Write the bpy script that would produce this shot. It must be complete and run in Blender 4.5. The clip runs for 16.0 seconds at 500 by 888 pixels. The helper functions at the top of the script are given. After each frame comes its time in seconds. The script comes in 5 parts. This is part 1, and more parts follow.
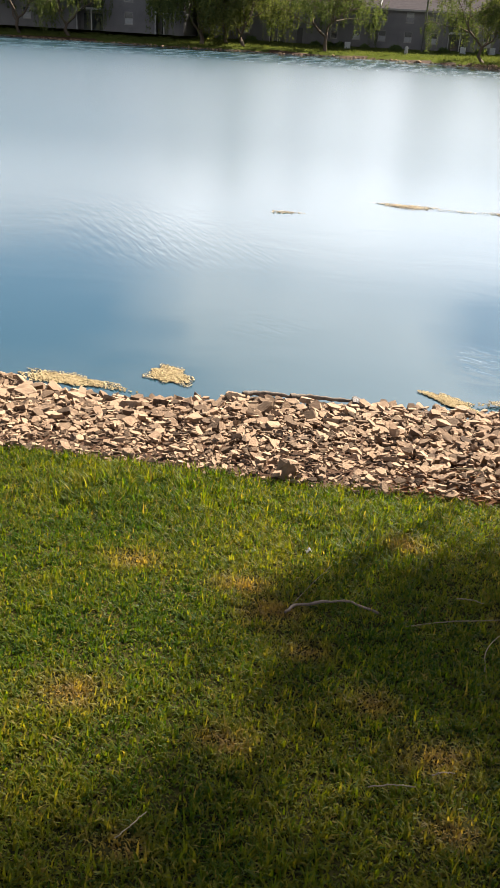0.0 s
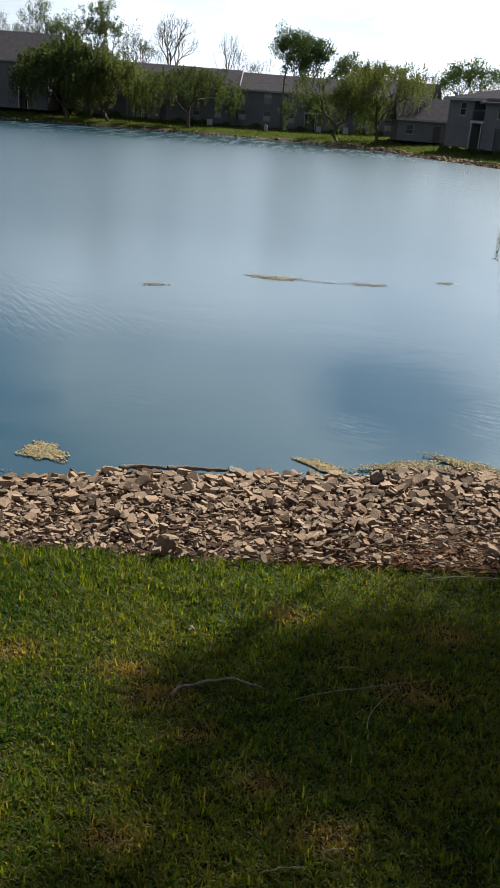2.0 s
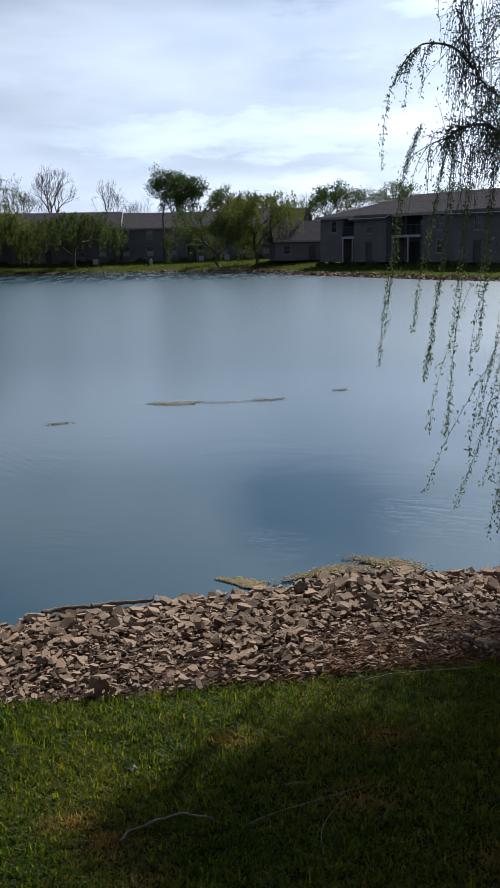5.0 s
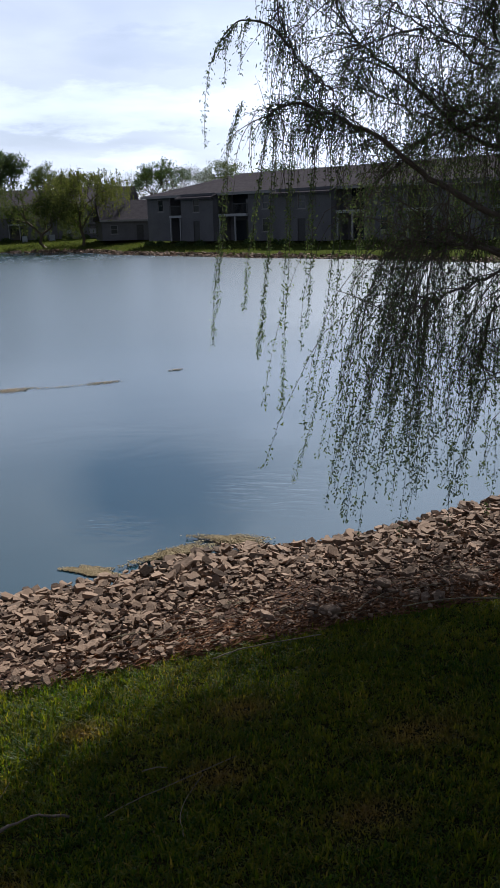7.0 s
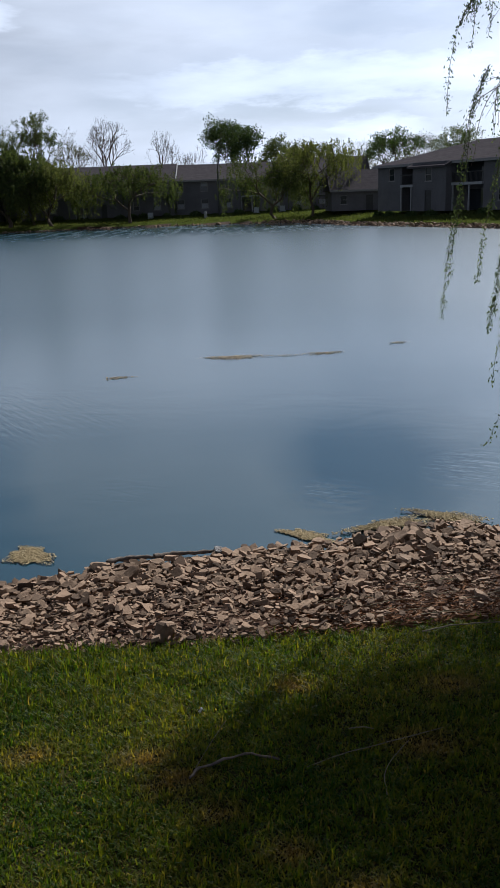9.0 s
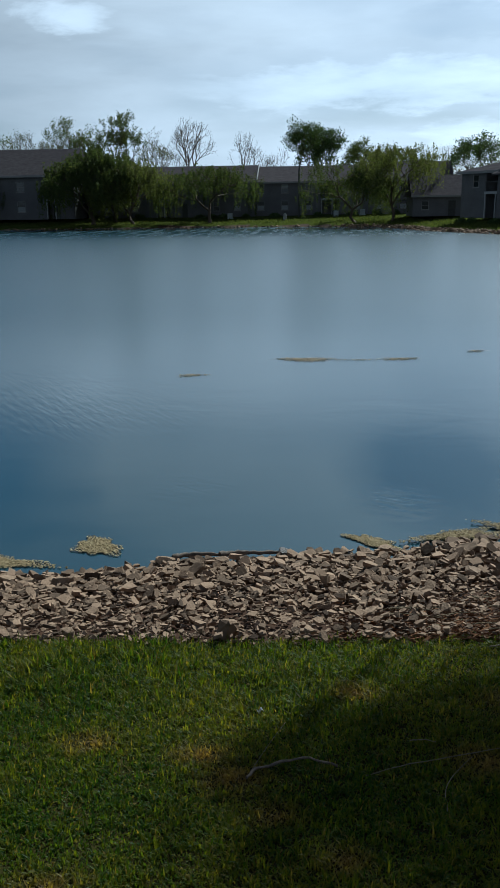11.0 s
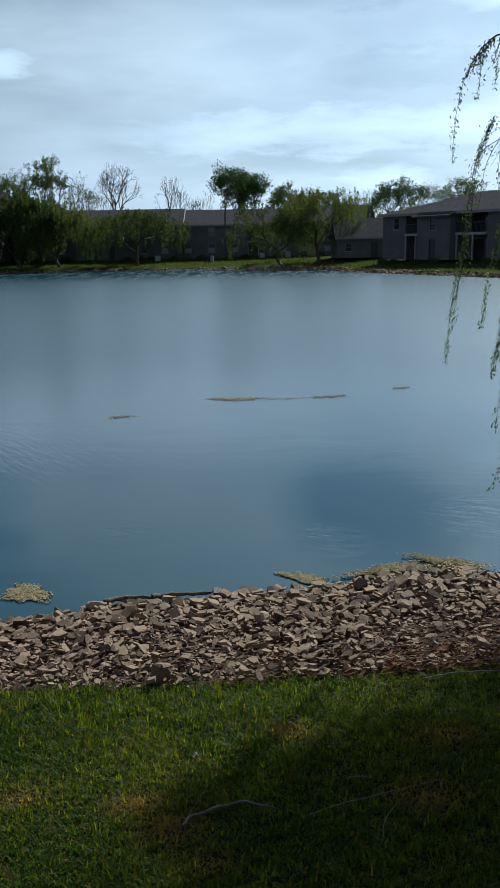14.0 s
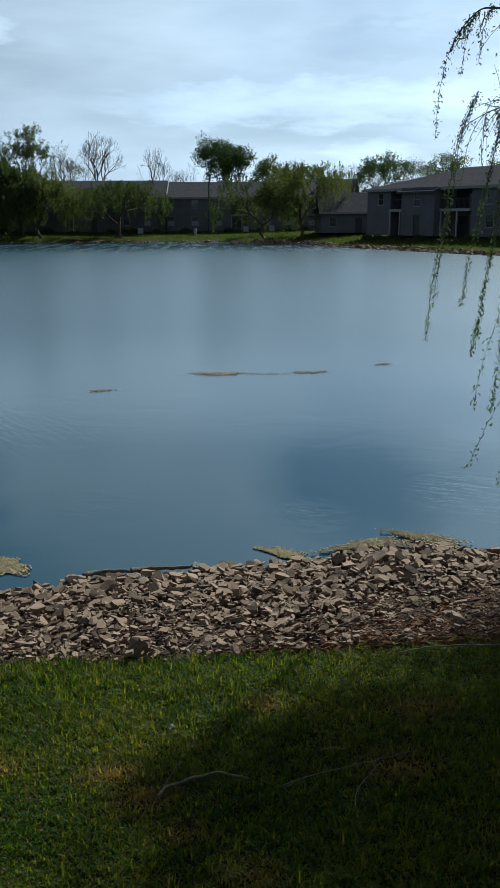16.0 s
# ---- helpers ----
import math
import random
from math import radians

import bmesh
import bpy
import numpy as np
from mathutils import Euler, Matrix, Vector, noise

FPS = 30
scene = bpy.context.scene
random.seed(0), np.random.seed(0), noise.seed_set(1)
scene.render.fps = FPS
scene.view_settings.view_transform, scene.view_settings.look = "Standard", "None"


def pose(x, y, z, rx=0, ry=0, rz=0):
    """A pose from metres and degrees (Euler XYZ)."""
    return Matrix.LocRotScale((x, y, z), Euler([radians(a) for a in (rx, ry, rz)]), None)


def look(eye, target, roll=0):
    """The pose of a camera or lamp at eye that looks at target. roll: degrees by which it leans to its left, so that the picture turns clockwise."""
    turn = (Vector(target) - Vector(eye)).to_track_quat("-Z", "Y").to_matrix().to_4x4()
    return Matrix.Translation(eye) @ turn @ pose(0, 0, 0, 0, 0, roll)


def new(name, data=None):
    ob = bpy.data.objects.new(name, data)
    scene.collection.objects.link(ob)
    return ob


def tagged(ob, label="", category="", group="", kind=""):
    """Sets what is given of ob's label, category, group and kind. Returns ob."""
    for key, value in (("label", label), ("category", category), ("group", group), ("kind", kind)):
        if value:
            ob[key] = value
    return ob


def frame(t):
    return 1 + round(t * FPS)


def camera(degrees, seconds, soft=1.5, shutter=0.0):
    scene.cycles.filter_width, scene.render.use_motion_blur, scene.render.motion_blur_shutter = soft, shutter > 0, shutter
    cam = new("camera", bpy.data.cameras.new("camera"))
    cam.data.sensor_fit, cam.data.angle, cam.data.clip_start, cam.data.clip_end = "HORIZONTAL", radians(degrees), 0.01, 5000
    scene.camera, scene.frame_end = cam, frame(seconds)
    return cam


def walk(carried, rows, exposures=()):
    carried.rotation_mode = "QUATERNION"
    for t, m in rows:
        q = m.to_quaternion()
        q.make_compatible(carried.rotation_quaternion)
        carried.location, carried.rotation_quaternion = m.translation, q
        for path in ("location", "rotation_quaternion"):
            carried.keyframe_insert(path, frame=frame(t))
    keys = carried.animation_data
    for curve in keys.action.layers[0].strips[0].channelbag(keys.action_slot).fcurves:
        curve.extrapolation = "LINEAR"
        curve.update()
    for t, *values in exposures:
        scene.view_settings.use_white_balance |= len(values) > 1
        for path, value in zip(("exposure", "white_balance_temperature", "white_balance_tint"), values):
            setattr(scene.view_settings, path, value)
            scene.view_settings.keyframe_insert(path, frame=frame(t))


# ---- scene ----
cam = camera(33.2, 16.0)
PATH = [
    (0, (0.278, -1.465, 3.418), (-0.044, 0.296, 2.525), 3.4),
    (0.5, (0.31, -1.44, 3.404), (0.052, 0.312, 2.474), 2.6),
    (1, (0.326, -1.446, 3.42), (0.142, 0.323, 2.505), 1.7),
    (1.5, (0.31, -1.458, 3.441), (0.123, 0.325, 2.554), 1.7),
    (2, (0.286, -1.484, 3.503), (0.232, 0.375, 2.768), 4.5),
    (2.5, (0.27, -1.537, 3.542), (0.182, 0.404, 3.068), 3.6),
    (3, (0.289, -1.512, 3.508), (0.291, 0.445, 3.093), 0.5),
    (3.2, (0.294, -1.501, 3.487), (0.346, 0.461, 3.105), -0.4),
    (5.3, (0.308, -1.634, 3.584), (0.488, 0.298, 3.097), -1.5),
    (5.5, (0.317, -1.627, 3.582), (0.609, 0.288, 3.082), -1.2),
    (6, (0.322, -1.601, 3.563), (0.856, 0.27, 3.1), -0.3),
    (6.5, (0.328, -1.592, 3.569), (0.998, 0.236, 3.115), -0.6),
    (7, (0.315, -1.581, 3.571), (0.827, 0.283, 3.057), -1.5),
    (7.5, (0.305, -1.581, 3.575), (0.655, 0.311, 3.028), -2.1),
    (8, (0.281, -1.622, 3.57), (0.518, 0.282, 3.007), -2.0),
    (8.5, (0.273, -1.655, 3.579), (0.401, 0.261, 3.019), -2.1),
    (9, (0.256, -1.666, 3.58), (0.26, 0.253, 3.018), -2.2),
    (9.5, (0.237, -1.588, 3.535), (0.131, 0.326, 2.966), -1.9),
    (9.7, (0.229, -1.599, 3.533), (0.092, 0.311, 2.957), -1.8),
    (11.8, (0.249, -1.665, 3.578), (0.106, 0.264, 3.068), -0.2),
    (12, (0.263, -1.671, 3.578), (0.168, 0.264, 3.083), -0.3),
    (12.5, (0.259, -1.652, 3.566), (0.21, 0.292, 3.097), -0.4),
    (13, (0.257, -1.651, 3.563), (0.237, 0.295, 3.101), -0.4),
    (13.5, (0.25, -1.661, 3.571), (0.254, 0.287, 3.117), -0.7),
    (14, (0.254, -1.641, 3.555), (0.257, 0.304, 3.091), -1.0),
    (14.5, (0.25, -1.664, 3.567), (0.239, 0.278, 3.087), -0.7),
    (15, (0.262, -1.655, 3.561), (0.257, 0.28, 3.057), -0.3),
    (15.5, (0.271, -1.623, 3.539), (0.285, 0.309, 3.02), -0.4),
    (16, (0.274, -1.643, 3.556), (0.319, 0.287, 3.034), -0.2),
]
EXPOSURES = [(0, 2.15, 6500, 12), (1.5, 2.12, 6500, 12), (2.0, 1.15, 5700, 5), (2.5, 0.4, 5350, -1), (5.5, 0.6, 5350, 11), (7.0, 0.6, 5450, 13), (9.0, 0.5, 5450, 11), (9.7, 0.45, 5300, 6), (12.0, 0.35, 5000, -4), (16, 0.38, 5000, -3)]
walk(cam, [(t, look(eye, target, roll)) for t, eye, target, roll in PATH], EXPOSURES)

# ---------- world, sun, exposure ----------
SUN_AZ, SUN_EL = 30.0, 40.0          # degrees to the right of +y, above the horizon

world = bpy.data.worlds.new("sky")
scene.world = world
world.use_nodes = True
wn, wl = world.node_tree.nodes, world.node_tree.links
wn.clear()


def wnode(kind, **values):
    n = wn.new(kind)
    for key, v in values.items():
        n.inputs[key].default_value = v
    return n


w_out = wn.new("ShaderNodeOutputWorld")
w_bg = wn.new("ShaderNodeBackground")
w_sky = wn.new("ShaderNodeTexSky")
w_sky.sky_type = "NISHITA"
w_sky.sun_disc = False
w_sky.sun_elevation = radians(SUN_EL)
w_sky.sun_rotation = radians(SUN_AZ)
w_sky.dust_density, w_sky.air_density, w_sky.ozone_density = 1.5, 1.0, 3.0
w_bg.inputs["Strength"].default_value = 0.037
w_tc = wn.new("ShaderNodeTexCoord")
w_map = wn.new("ShaderNodeMapping")
w_map.inputs["Location"].default_value = (1.7, 0.2, 0.45)
w_map.inputs["Scale"].default_value = (1.0, 1.0, 4.2)
wl.new(w_tc.outputs["Generated"], w_map.inputs["Vector"])
w_sep = wn.new("ShaderNodeSeparateXYZ")
wl.new(w_tc.outputs["Generated"], w_sep.inputs[0])


def wmath(op, a, b=0.0, c=0.0):
    n = wn.new("ShaderNodeMath")
    n.operation = op
    for sock, v in zip(n.inputs, (a, b, c)):
        if isinstance(v, (int, float)):
            sock.default_value = v
        else:
            wl.new(v, sock)
    return n.outputs[0]


def wnoise(**values):
    n = wnode("ShaderNodeTexNoise", **values)
    wl.new(w_map.outputs[0], n.inputs["Vector"])
    return n.outputs["Fac"]


n_broad = wnoise(Scale=2.3, Detail=3.5, Roughness=0.45, Distortion=0.25)
n_fluff = wnoise(Scale=6.5, Detail=6.0, Roughness=0.58, Distortion=0.3)
n_curl = wnoise(Scale=13.0, Detail=5.0, Roughness=0.6)
# azimuth to the right of +y and height over the horizon, in degrees, both stirred by the cloud noise
s_az = wmath("MULTIPLY_ADD", wmath("SUBTRACT", n_fluff, 0.5), 9.0, wmath("MULTIPLY", wmath("ARCTAN2", w_sep.outputs["X"], w_sep.outputs["Y"]), 57.2958))
s_el = wmath("MULTIPLY", wmath("ARCSINE", w_sep.outputs["Z"]), 57.2958)
s_el = wmath("MULTIPLY_ADD", wmath("SUBTRACT", n_curl, 0.5), 3.2, wmath("MULTIPLY_ADD", wmath("SUBTRACT", n_broad, 0.5), 2.0, s_el))


def lump(az, el, wide, tall):
    """One soft heap of cloud, or a gap, about a place in the sky."""
    u = wmath("DIVIDE", wmath("SUBTRACT", s_az, az), wide)
    v = wmath("DIVIDE", wmath("SUBTRACT", s_el, el), tall)
    return wmath("SMOOTH_MAX", wmath("SUBTRACT", 1.0, wmath("ADD", wmath("MULTIPLY", u, u), wmath("MULTIPLY", v, v))), 0.0, 0.15)


w_ramp = wn.new("ShaderNodeMapRange")
w_ramp.interpolation_type = "SMOOTHSTEP"
for key, v in ((1, 0.34), (2, 0.62), (3, 0.50), (4, 0.97)):
    w_ramp.inputs[key].default_value = v
wl.new(n_broad, w_ramp.inputs[0])
# the cover thins towards the zenith
w_thin = wn.new("ShaderNodeMapRange")
for key, v in ((1, 0.40), (2, 0.70), (3, 1.0), (4, 0.25)):
    w_thin.inputs[key].default_value = v
wl.new(w_sep.outputs["Z"], w_thin.inputs[0])
cover = wmath("MULTIPLY", w_ramp.outputs[0], w_thin.outputs[0])
for az, el, wide, tall, much in ((-6, 20, 11, 9, 0.45), (8.5, 18.6, 8.5, 5.0, -0.95), (-25, 17.0, 11, 6.0, -0.9), (11, 10.3, 8, 1.5, -0.25), (7, 5.0, 16, 0.8, -0.12), (40, 22, 24, 14, 0.4)):
    cover = wmath("MULTIPLY_ADD", lump(az, el, wide, tall), much, cover)
cover = wmath("MINIMUM", wmath("MAXIMUM", cover, 0.06), 0.98)
# brighter heaps: a long bank low over the roofs, a few puffs
shine = 1.0
for az, el, wide, tall, much in ((5, 6.9, 15, 1.5, 0.40), (-15.4, 11.2, 2.6, 1.2, 0.5), (-22, 9, 11, 6, -0.14), (9.6, 3.9, 3.5, 1.1, 0.30), (17, 13.6, 4, 0.8, 0.35), (0, 12.0, 26, 3.0, 0.12)):
    shine = wmath("MULTIPLY_ADD", lump(az, el, wide, tall), much, shine)
w_bw = wn.new("ShaderNodeRGBToBW")
wl.new(w_sky.outputs[0], w_bw.inputs[0])
glow = wmath("MULTIPLY", wmath("MULTIPLY_ADD", w_bw.outputs[0], 0.88, 0.9), shine)
glow = wmath("MULTIPLY", glow, wmath("MULTIPLY_ADD", n_fluff, 0.30, 0.87))
w_gain = wn.new("ShaderNodeVectorMath")
w_gain.operation = "MULTIPLY"
w_gain.inputs[1].default_value = (2.12, 2.14, 2.18)
wl.new(glow, w_gain.inputs[0])
w_mix = wn.new("ShaderNodeMix")
w_mix.data_type = "RGBA"
wl.new(cover, w_mix.inputs[0])
wl.new(w_sky.outputs[0], w_mix.inputs[6])
wl.new(w_gain.outputs[0], w_mix.inputs[7])
wl.new(w_mix.outputs[2], w_bg.inputs["Color"])
wl.new(w_bg.outputs[0], w_out.inputs["Surface"])

sun_data = bpy.data.lights.new("sun", "SUN")
sun_data.energy, sun_data.angle, sun_data.color = 5.0, radians(0.9), (1.0, 0.92, 0.79)
sun = new("sun", sun_data)
s_dir = Vector((math.sin(radians(SUN_AZ)) * math.cos(radians(SUN_EL)), math.cos(radians(SUN_AZ)) * math.cos(radians(SUN_EL)), math.sin(radians(SUN_EL))))
sun.matrix_world = look(s_dir * 60, (0, 0, 0))


# ---------- materials ----------
class Nodes:
    """A node material in short lines."""

    def __init__(self, name):
        self.m = bpy.data.materials.new(name)
        self.m.use_nodes = True
        self.t = self.m.node_tree
        self.n, self.l = self.t.nodes, self.t.links
        self.bsdf = self.n["Principled BSDF"]
        self.out = self.n["Material Output"]
        self.tc = self.n.new("ShaderNodeTexCoord")

    def noise(self, scale, detail=4.0, rough=0.55, coord="Object", stretch=None, distortion=0.0, turn=0.0):
        n = self.n.new("ShaderNodeTexNoise")
        n.inputs["Scale"].default_value, n.inputs["Detail"].default_value, n.inputs["Roughness"].default_value = scale, detail, rough
        n.inputs["Distortion"].default_value = distortion
        src = self.tc.outputs[coord]
        if stretch:
            mp = self.n.new("ShaderNodeMapping")
            mp.vector_type = "TEXTURE"
            mp.inputs["Scale"].default_value = tuple(1 / v for v in stretch)
            mp.inputs["Rotation"].default_value = (0, 0, radians(turn))
            self.l.new(src, mp.inputs["Vector"])
            src = mp.outputs[0]
        self.l.new(src, n.inputs["Vector"])
        return n.outputs["Fac"]

    def ramp(self, fac, *stops):
        r = self.n.new("ShaderNodeValToRGB")
        e = r.color_ramp.elements
        while len(e) < len(stops):
            e.new(0.5)
        for k, (pos, col) in zip(e, stops):
            k.position, k.color = pos, (*col, 1)
        self.l.new(fac, r.inputs["Fac"])
        return r.outputs["Color"]

    def mix(self, fac, a, b, mode="MIX"):
        x = self.n.new("ShaderNodeMix")
        x.data_type, x.blend_type = "RGBA", mode
        for sock, v in ((x.inputs[0], fac), (x.inputs[6], a), (x.inputs[7], b)):
            if isinstance(v, (int, float)):
                sock.default_value = v
            elif isinstance(v, tuple):
                sock.default_value = (*v, 1)
            else:
                self.l.new(v, sock)
        return x.outputs[2]

    def math(self, op, a, b=0.0):
        x = self.n.new("ShaderNodeMath")
        x.operation = op
        for sock, v in ((x.inputs[0], a), (x.inputs[1], b)):
            if isinstance(v, (int, float)):
                sock.default_value = v
            else:
                self.l.new(v, sock)
        return x.outputs[0]

    def rand_island(self):
        return self.n.new("ShaderNodeNewGeometry").outputs["Random Per Island"]

    def rand_object(self):
        return self.n.new("ShaderNodeObjectInfo").outputs["Random"]

    def attr(self, name):
        a = self.n.new("ShaderNodeAttribute")
        a.attribute_name = name
        return a.outputs["Fac"]

    def bump(self, height, strength=0.4, distance=0.01):
        b = self.n.new("ShaderNodeBump")
        b.inputs["Strength"].default_value, b.inputs["Distance"].default_value = strength, distance
        self.l.new(height, b.inputs["Height"])
        self.l.new(b.outputs[0], self.bsdf.inputs["Normal"])
        return b

    def color(self, c):
        if isinstance(c, tuple):
            self.bsdf.inputs["Base Color"].default_value = (*c, 1)
        else:
            self.l.new(c, self.bsdf.inputs["Base Color"])

    def set(self, **kw):
        for k, v in kw.items():
            self.bsdf.inputs[k.replace("_", " ")].default_value = v
        return self

    def translucent(self, c, amount):
        tr = self.n.new("ShaderNodeBsdfTranslucent")
        if isinstance(c, tuple):
            tr.inputs["Color"].default_value = (*c, 1)
        else:
            self.l.new(c, tr.inputs["Color"])
        mx = self.n.new("ShaderNodeMixShader")
        mx.inputs[0].default_value = amount
        self.l.new(self.bsdf.outputs[0], mx.inputs[1])
        self.l.new(tr.outputs[0], mx.inputs[2])
        self.l.new(mx.outputs[0], self.out.inputs["Surface"])


def surface(name, dark, light, scale, rough=0.8, bump=0.3, bump_scale=None, dist=0.01, fine=None, rand=None, amount=0.3, stretch=None):
    """Two-scale noise between two colours, with relief; rand: 'island' or 'object' varies whole pieces."""
    k = Nodes(name)
    c = k.ramp(k.noise(scale, 5, stretch=stretch), (0.3, dark), (0.7, light))
    f = k.noise(fine or scale * 9, 4)
    c = k.mix(0.35, c, k.ramp(f, (0.25, tuple(v * 0.55 for v in dark)), (0.75, tuple(min(1, v * 1.25) for v in light))))
    if rand:
        r = k.rand_island() if rand == "island" else k.rand_object()
        c = k.mix(amount, c, k.ramp(r, (0.0, tuple(v * 0.3 for v in dark)), (0.45, light), (1.0, tuple(min(1, v * 1.35) for v in light))))
    k.color(c)
    k.set(Roughness=rough)
    k.bsdf.inputs["Specular IOR Level"].default_value = 0.12 if rough > 0.75 else 0.4
    k.bump(k.noise(bump_scale or scale * 6, 6), bump, dist)
    return k.m


def leafy(name, dark, light, tint, amount=0.35, rough=0.75):
    """Thin leaves, lit through from behind."""
    k = Nodes(name)
    r = k.rand_island()
    c = k.ramp(r, (0.0, dark), (0.55, light), (1.0, tint))
    k.color(c)
    k.set(Roughness=rough)
    k.bsdf.inputs["Specular IOR Level"].default_value = 0.06
    k.translucent(k.mix(1.0, c, (1.5, 1.6, 0.8), "MULTIPLY"), amount)
    return k.m


M_soil = surface("soil", (0.022, 0.011, 0.006), (0.060, 0.029, 0.014), 14.0, 0.95, 0.6, dist=0.02)
M_lawnbed = surface("lawn_bed", (0.014, 0.014, 0.004), (0.036, 0.032, 0.010), 9.0, 0.95, 0.5, dist=0.02)
M_lawnbed.node_tree.nodes["Principled BSDF"].inputs["Specular IOR Level"].default_value = 0.0
M_farlawn = surface("far_lawn", (0.038, 0.050, 0.011), (0.065, 0.075, 0.016), 0.5, 0.9, 0.5, 30, 0.05, fine=6)
M_farlawn.node_tree.nodes["Principled BSDF"].inputs["Specular IOR Level"].default_value = 0.0
M_bed = surface("pond_bed", (0.03, 0.035, 0.03), (0.06, 0.06, 0.045), 1.0, 0.9)
M_rock = surface("limestone", (0.050, 0.030, 0.018), (0.265, 0.180, 0.116), 2.2, 0.9, 0.5, 5, 0.03, fine=6, rand="object", amount=0.30)
M_rubble = surface("limestone_rubble", (0.032, 0.018, 0.011), (0.235, 0.157, 0.100), 24.0, 0.9, 0.9, 70, 0.006, fine=110, rand="island", amount=0.7)
M_wetrock = surface("wet_stone", (0.045, 0.04, 0.035), (0.11, 0.085, 0.065), 3.0, 0.5, 0.9, 8, 0.05, rand="object", amount=0.4)
M_algae = surface("dried_algae", (0.17, 0.12, 0.052), (0.33, 0.255, 0.135), 30.0, 0.9, 0.5, rand="island", amount=0.4)
M_foam = surface("floating_algae", (0.22, 0.165, 0.10), (0.40, 0.32, 0.21), 6.0, 0.9, 0.5, rand="island", amount=0.4)
M_bark = surface("bark", (0.045, 0.033, 0.024), (0.12, 0.09, 0.065), 14.0, 0.9, 0.8, 40, 0.012)
M_mulch = surface("bark_mulch", (0.050, 0.020, 0.009), (0.175, 0.085, 0.038), 40.0, 0.95, 0.4, rand="island", amount=0.5)
M_stick = surface("brown_stick", (0.07, 0.051, 0.037), (0.2, 0.153, 0.112), 25.0, 0.85, 0.5)
M_twig = surface("dry_twig", (0.11, 0.085, 0.05), (0.25, 0.20, 0.12), 30.0, 0.85, 0.4)
M_litter = surface("pale_litter", (0.22, 0.21, 0.18), (0.36, 0.34, 0.30), 40.0, 0.7)
M_drift = surface("driftwood", (0.05, 0.038, 0.03), (0.20, 0.16, 0.125), 8.0, 0.9, 0.7, 30, 0.01, stretch=(1, 8, 8))
M_brick = surface("grey_brick", (0.095, 0.090, 0.092), (0.148, 0.139, 0.139), 0.8, 0.9, 0.3, 20, 0.01, fine=9)
M_siding = surface("pale_siding", (0.20, 0.18, 0.17), (0.27, 0.245, 0.23), 1.5, 0.7, 0.2, fine=14, stretch=(0.1, 0.1, 6))
M_shingle = surface("roof_shingles", (0.052, 0.046, 0.047), (0.088, 0.078, 0.079), 1.6, 0.9, 0.5, 14, 0.03, fine=11, stretch=(1, 1, 3))
M_shingle.node_tree.nodes["Principled BSDF"].inputs["Specular IOR Level"].default_value = 0.0
M_white = surface("pale_trim", (0.24, 0.23, 0.225), (0.34, 0.33, 0.32), 3.0, 0.5, 0.1)
M_darkframe = surface("dark_trim", (0.03, 0.028, 0.026), (0.06, 0.055, 0.05), 3.0, 0.6, 0.1)
M_interior = surface("dim_interior", (0.03, 0.03, 0.032), (0.07, 0.065, 0.06), 0.6, 0.9, 0.0)
M_blind = surface("window_blind", (0.20, 0.20, 0.20), (0.33, 0.33, 0.32), 1.0, 0.8, 0.1, stretch=(0.1, 0.1, 20))
M_metal = surface("grey_metal", (0.30, 0.31, 0.31), (0.42, 0.43, 0.43), 5.0, 0.5, 0.1)

k = Nodes("window_glass")
k.color((0.02, 0.024, 0.028))
k.set(Roughness=0.06)
k.bsdf.inputs["Specular IOR Level"].default_value = 0.6
k.bump(k.noise(0.6, 2), 0.05, 0.02)
M_glass = k.m

k = Nodes("grass_blades")
dry = k.attr("dry")
r = k.rand_island()
tone = k.mix(0.45, k.attr("tone"), r)
green = k.ramp(tone, (0.0, (0.008, 0.024, 0.002)), (0.30, (0.023, 0.052, 0.004)), (0.55, (0.060, 0.080, 0.004)), (1.0, (0.135, 0.122, 0.010)))
straw = k.ramp(r, (0.0, (0.095, 0.060, 0.019)), (1.0, (0.24, 0.165, 0.060)))
c = k.mix(dry, green, straw)
k.color(c)
k.set(Roughness=0.5)
k.bsdf.inputs["Specular IOR Level"].default_value = 0.12
k.translucent(k.mix(1.0, c, (2.1, 1.95, 0.45), "MULTIPLY"), 0.58)
M_grass = k.m

M_turf = leafy("turf", (0.042, 0.055, 0.014), (0.070, 0.080, 0.021), (0.10, 0.10, 0.032), 0.35)
M_leaf_willow = leafy("willow_leaves", (0.036, 0.052, 0.026), (0.070, 0.090, 0.042), (0.12, 0.135, 0.055), 0.4)
M_leaf_spring = leafy("spring_leaves", (0.062, 0.068, 0.021), (0.105, 0.112, 0.035), (0.155, 0.155, 0.055), 0.38)
M_leaf_green = leafy("green_leaves", (0.034, 0.046, 0.016), (0.060, 0.074, 0.025), (0.10, 0.105, 0.038), 0.38)
M_leaf_grey = leafy("budding_twigs", (0.06, 0.055, 0.035), (0.11, 0.11, 0.06), (0.16, 0.15, 0.08), 0.2)
M_leaf_dark = leafy("dark_leaves", (0.03, 0.05, 0.018), (0.06, 0.085, 0.03), (0.10, 0.12, 0.04), 0.25)

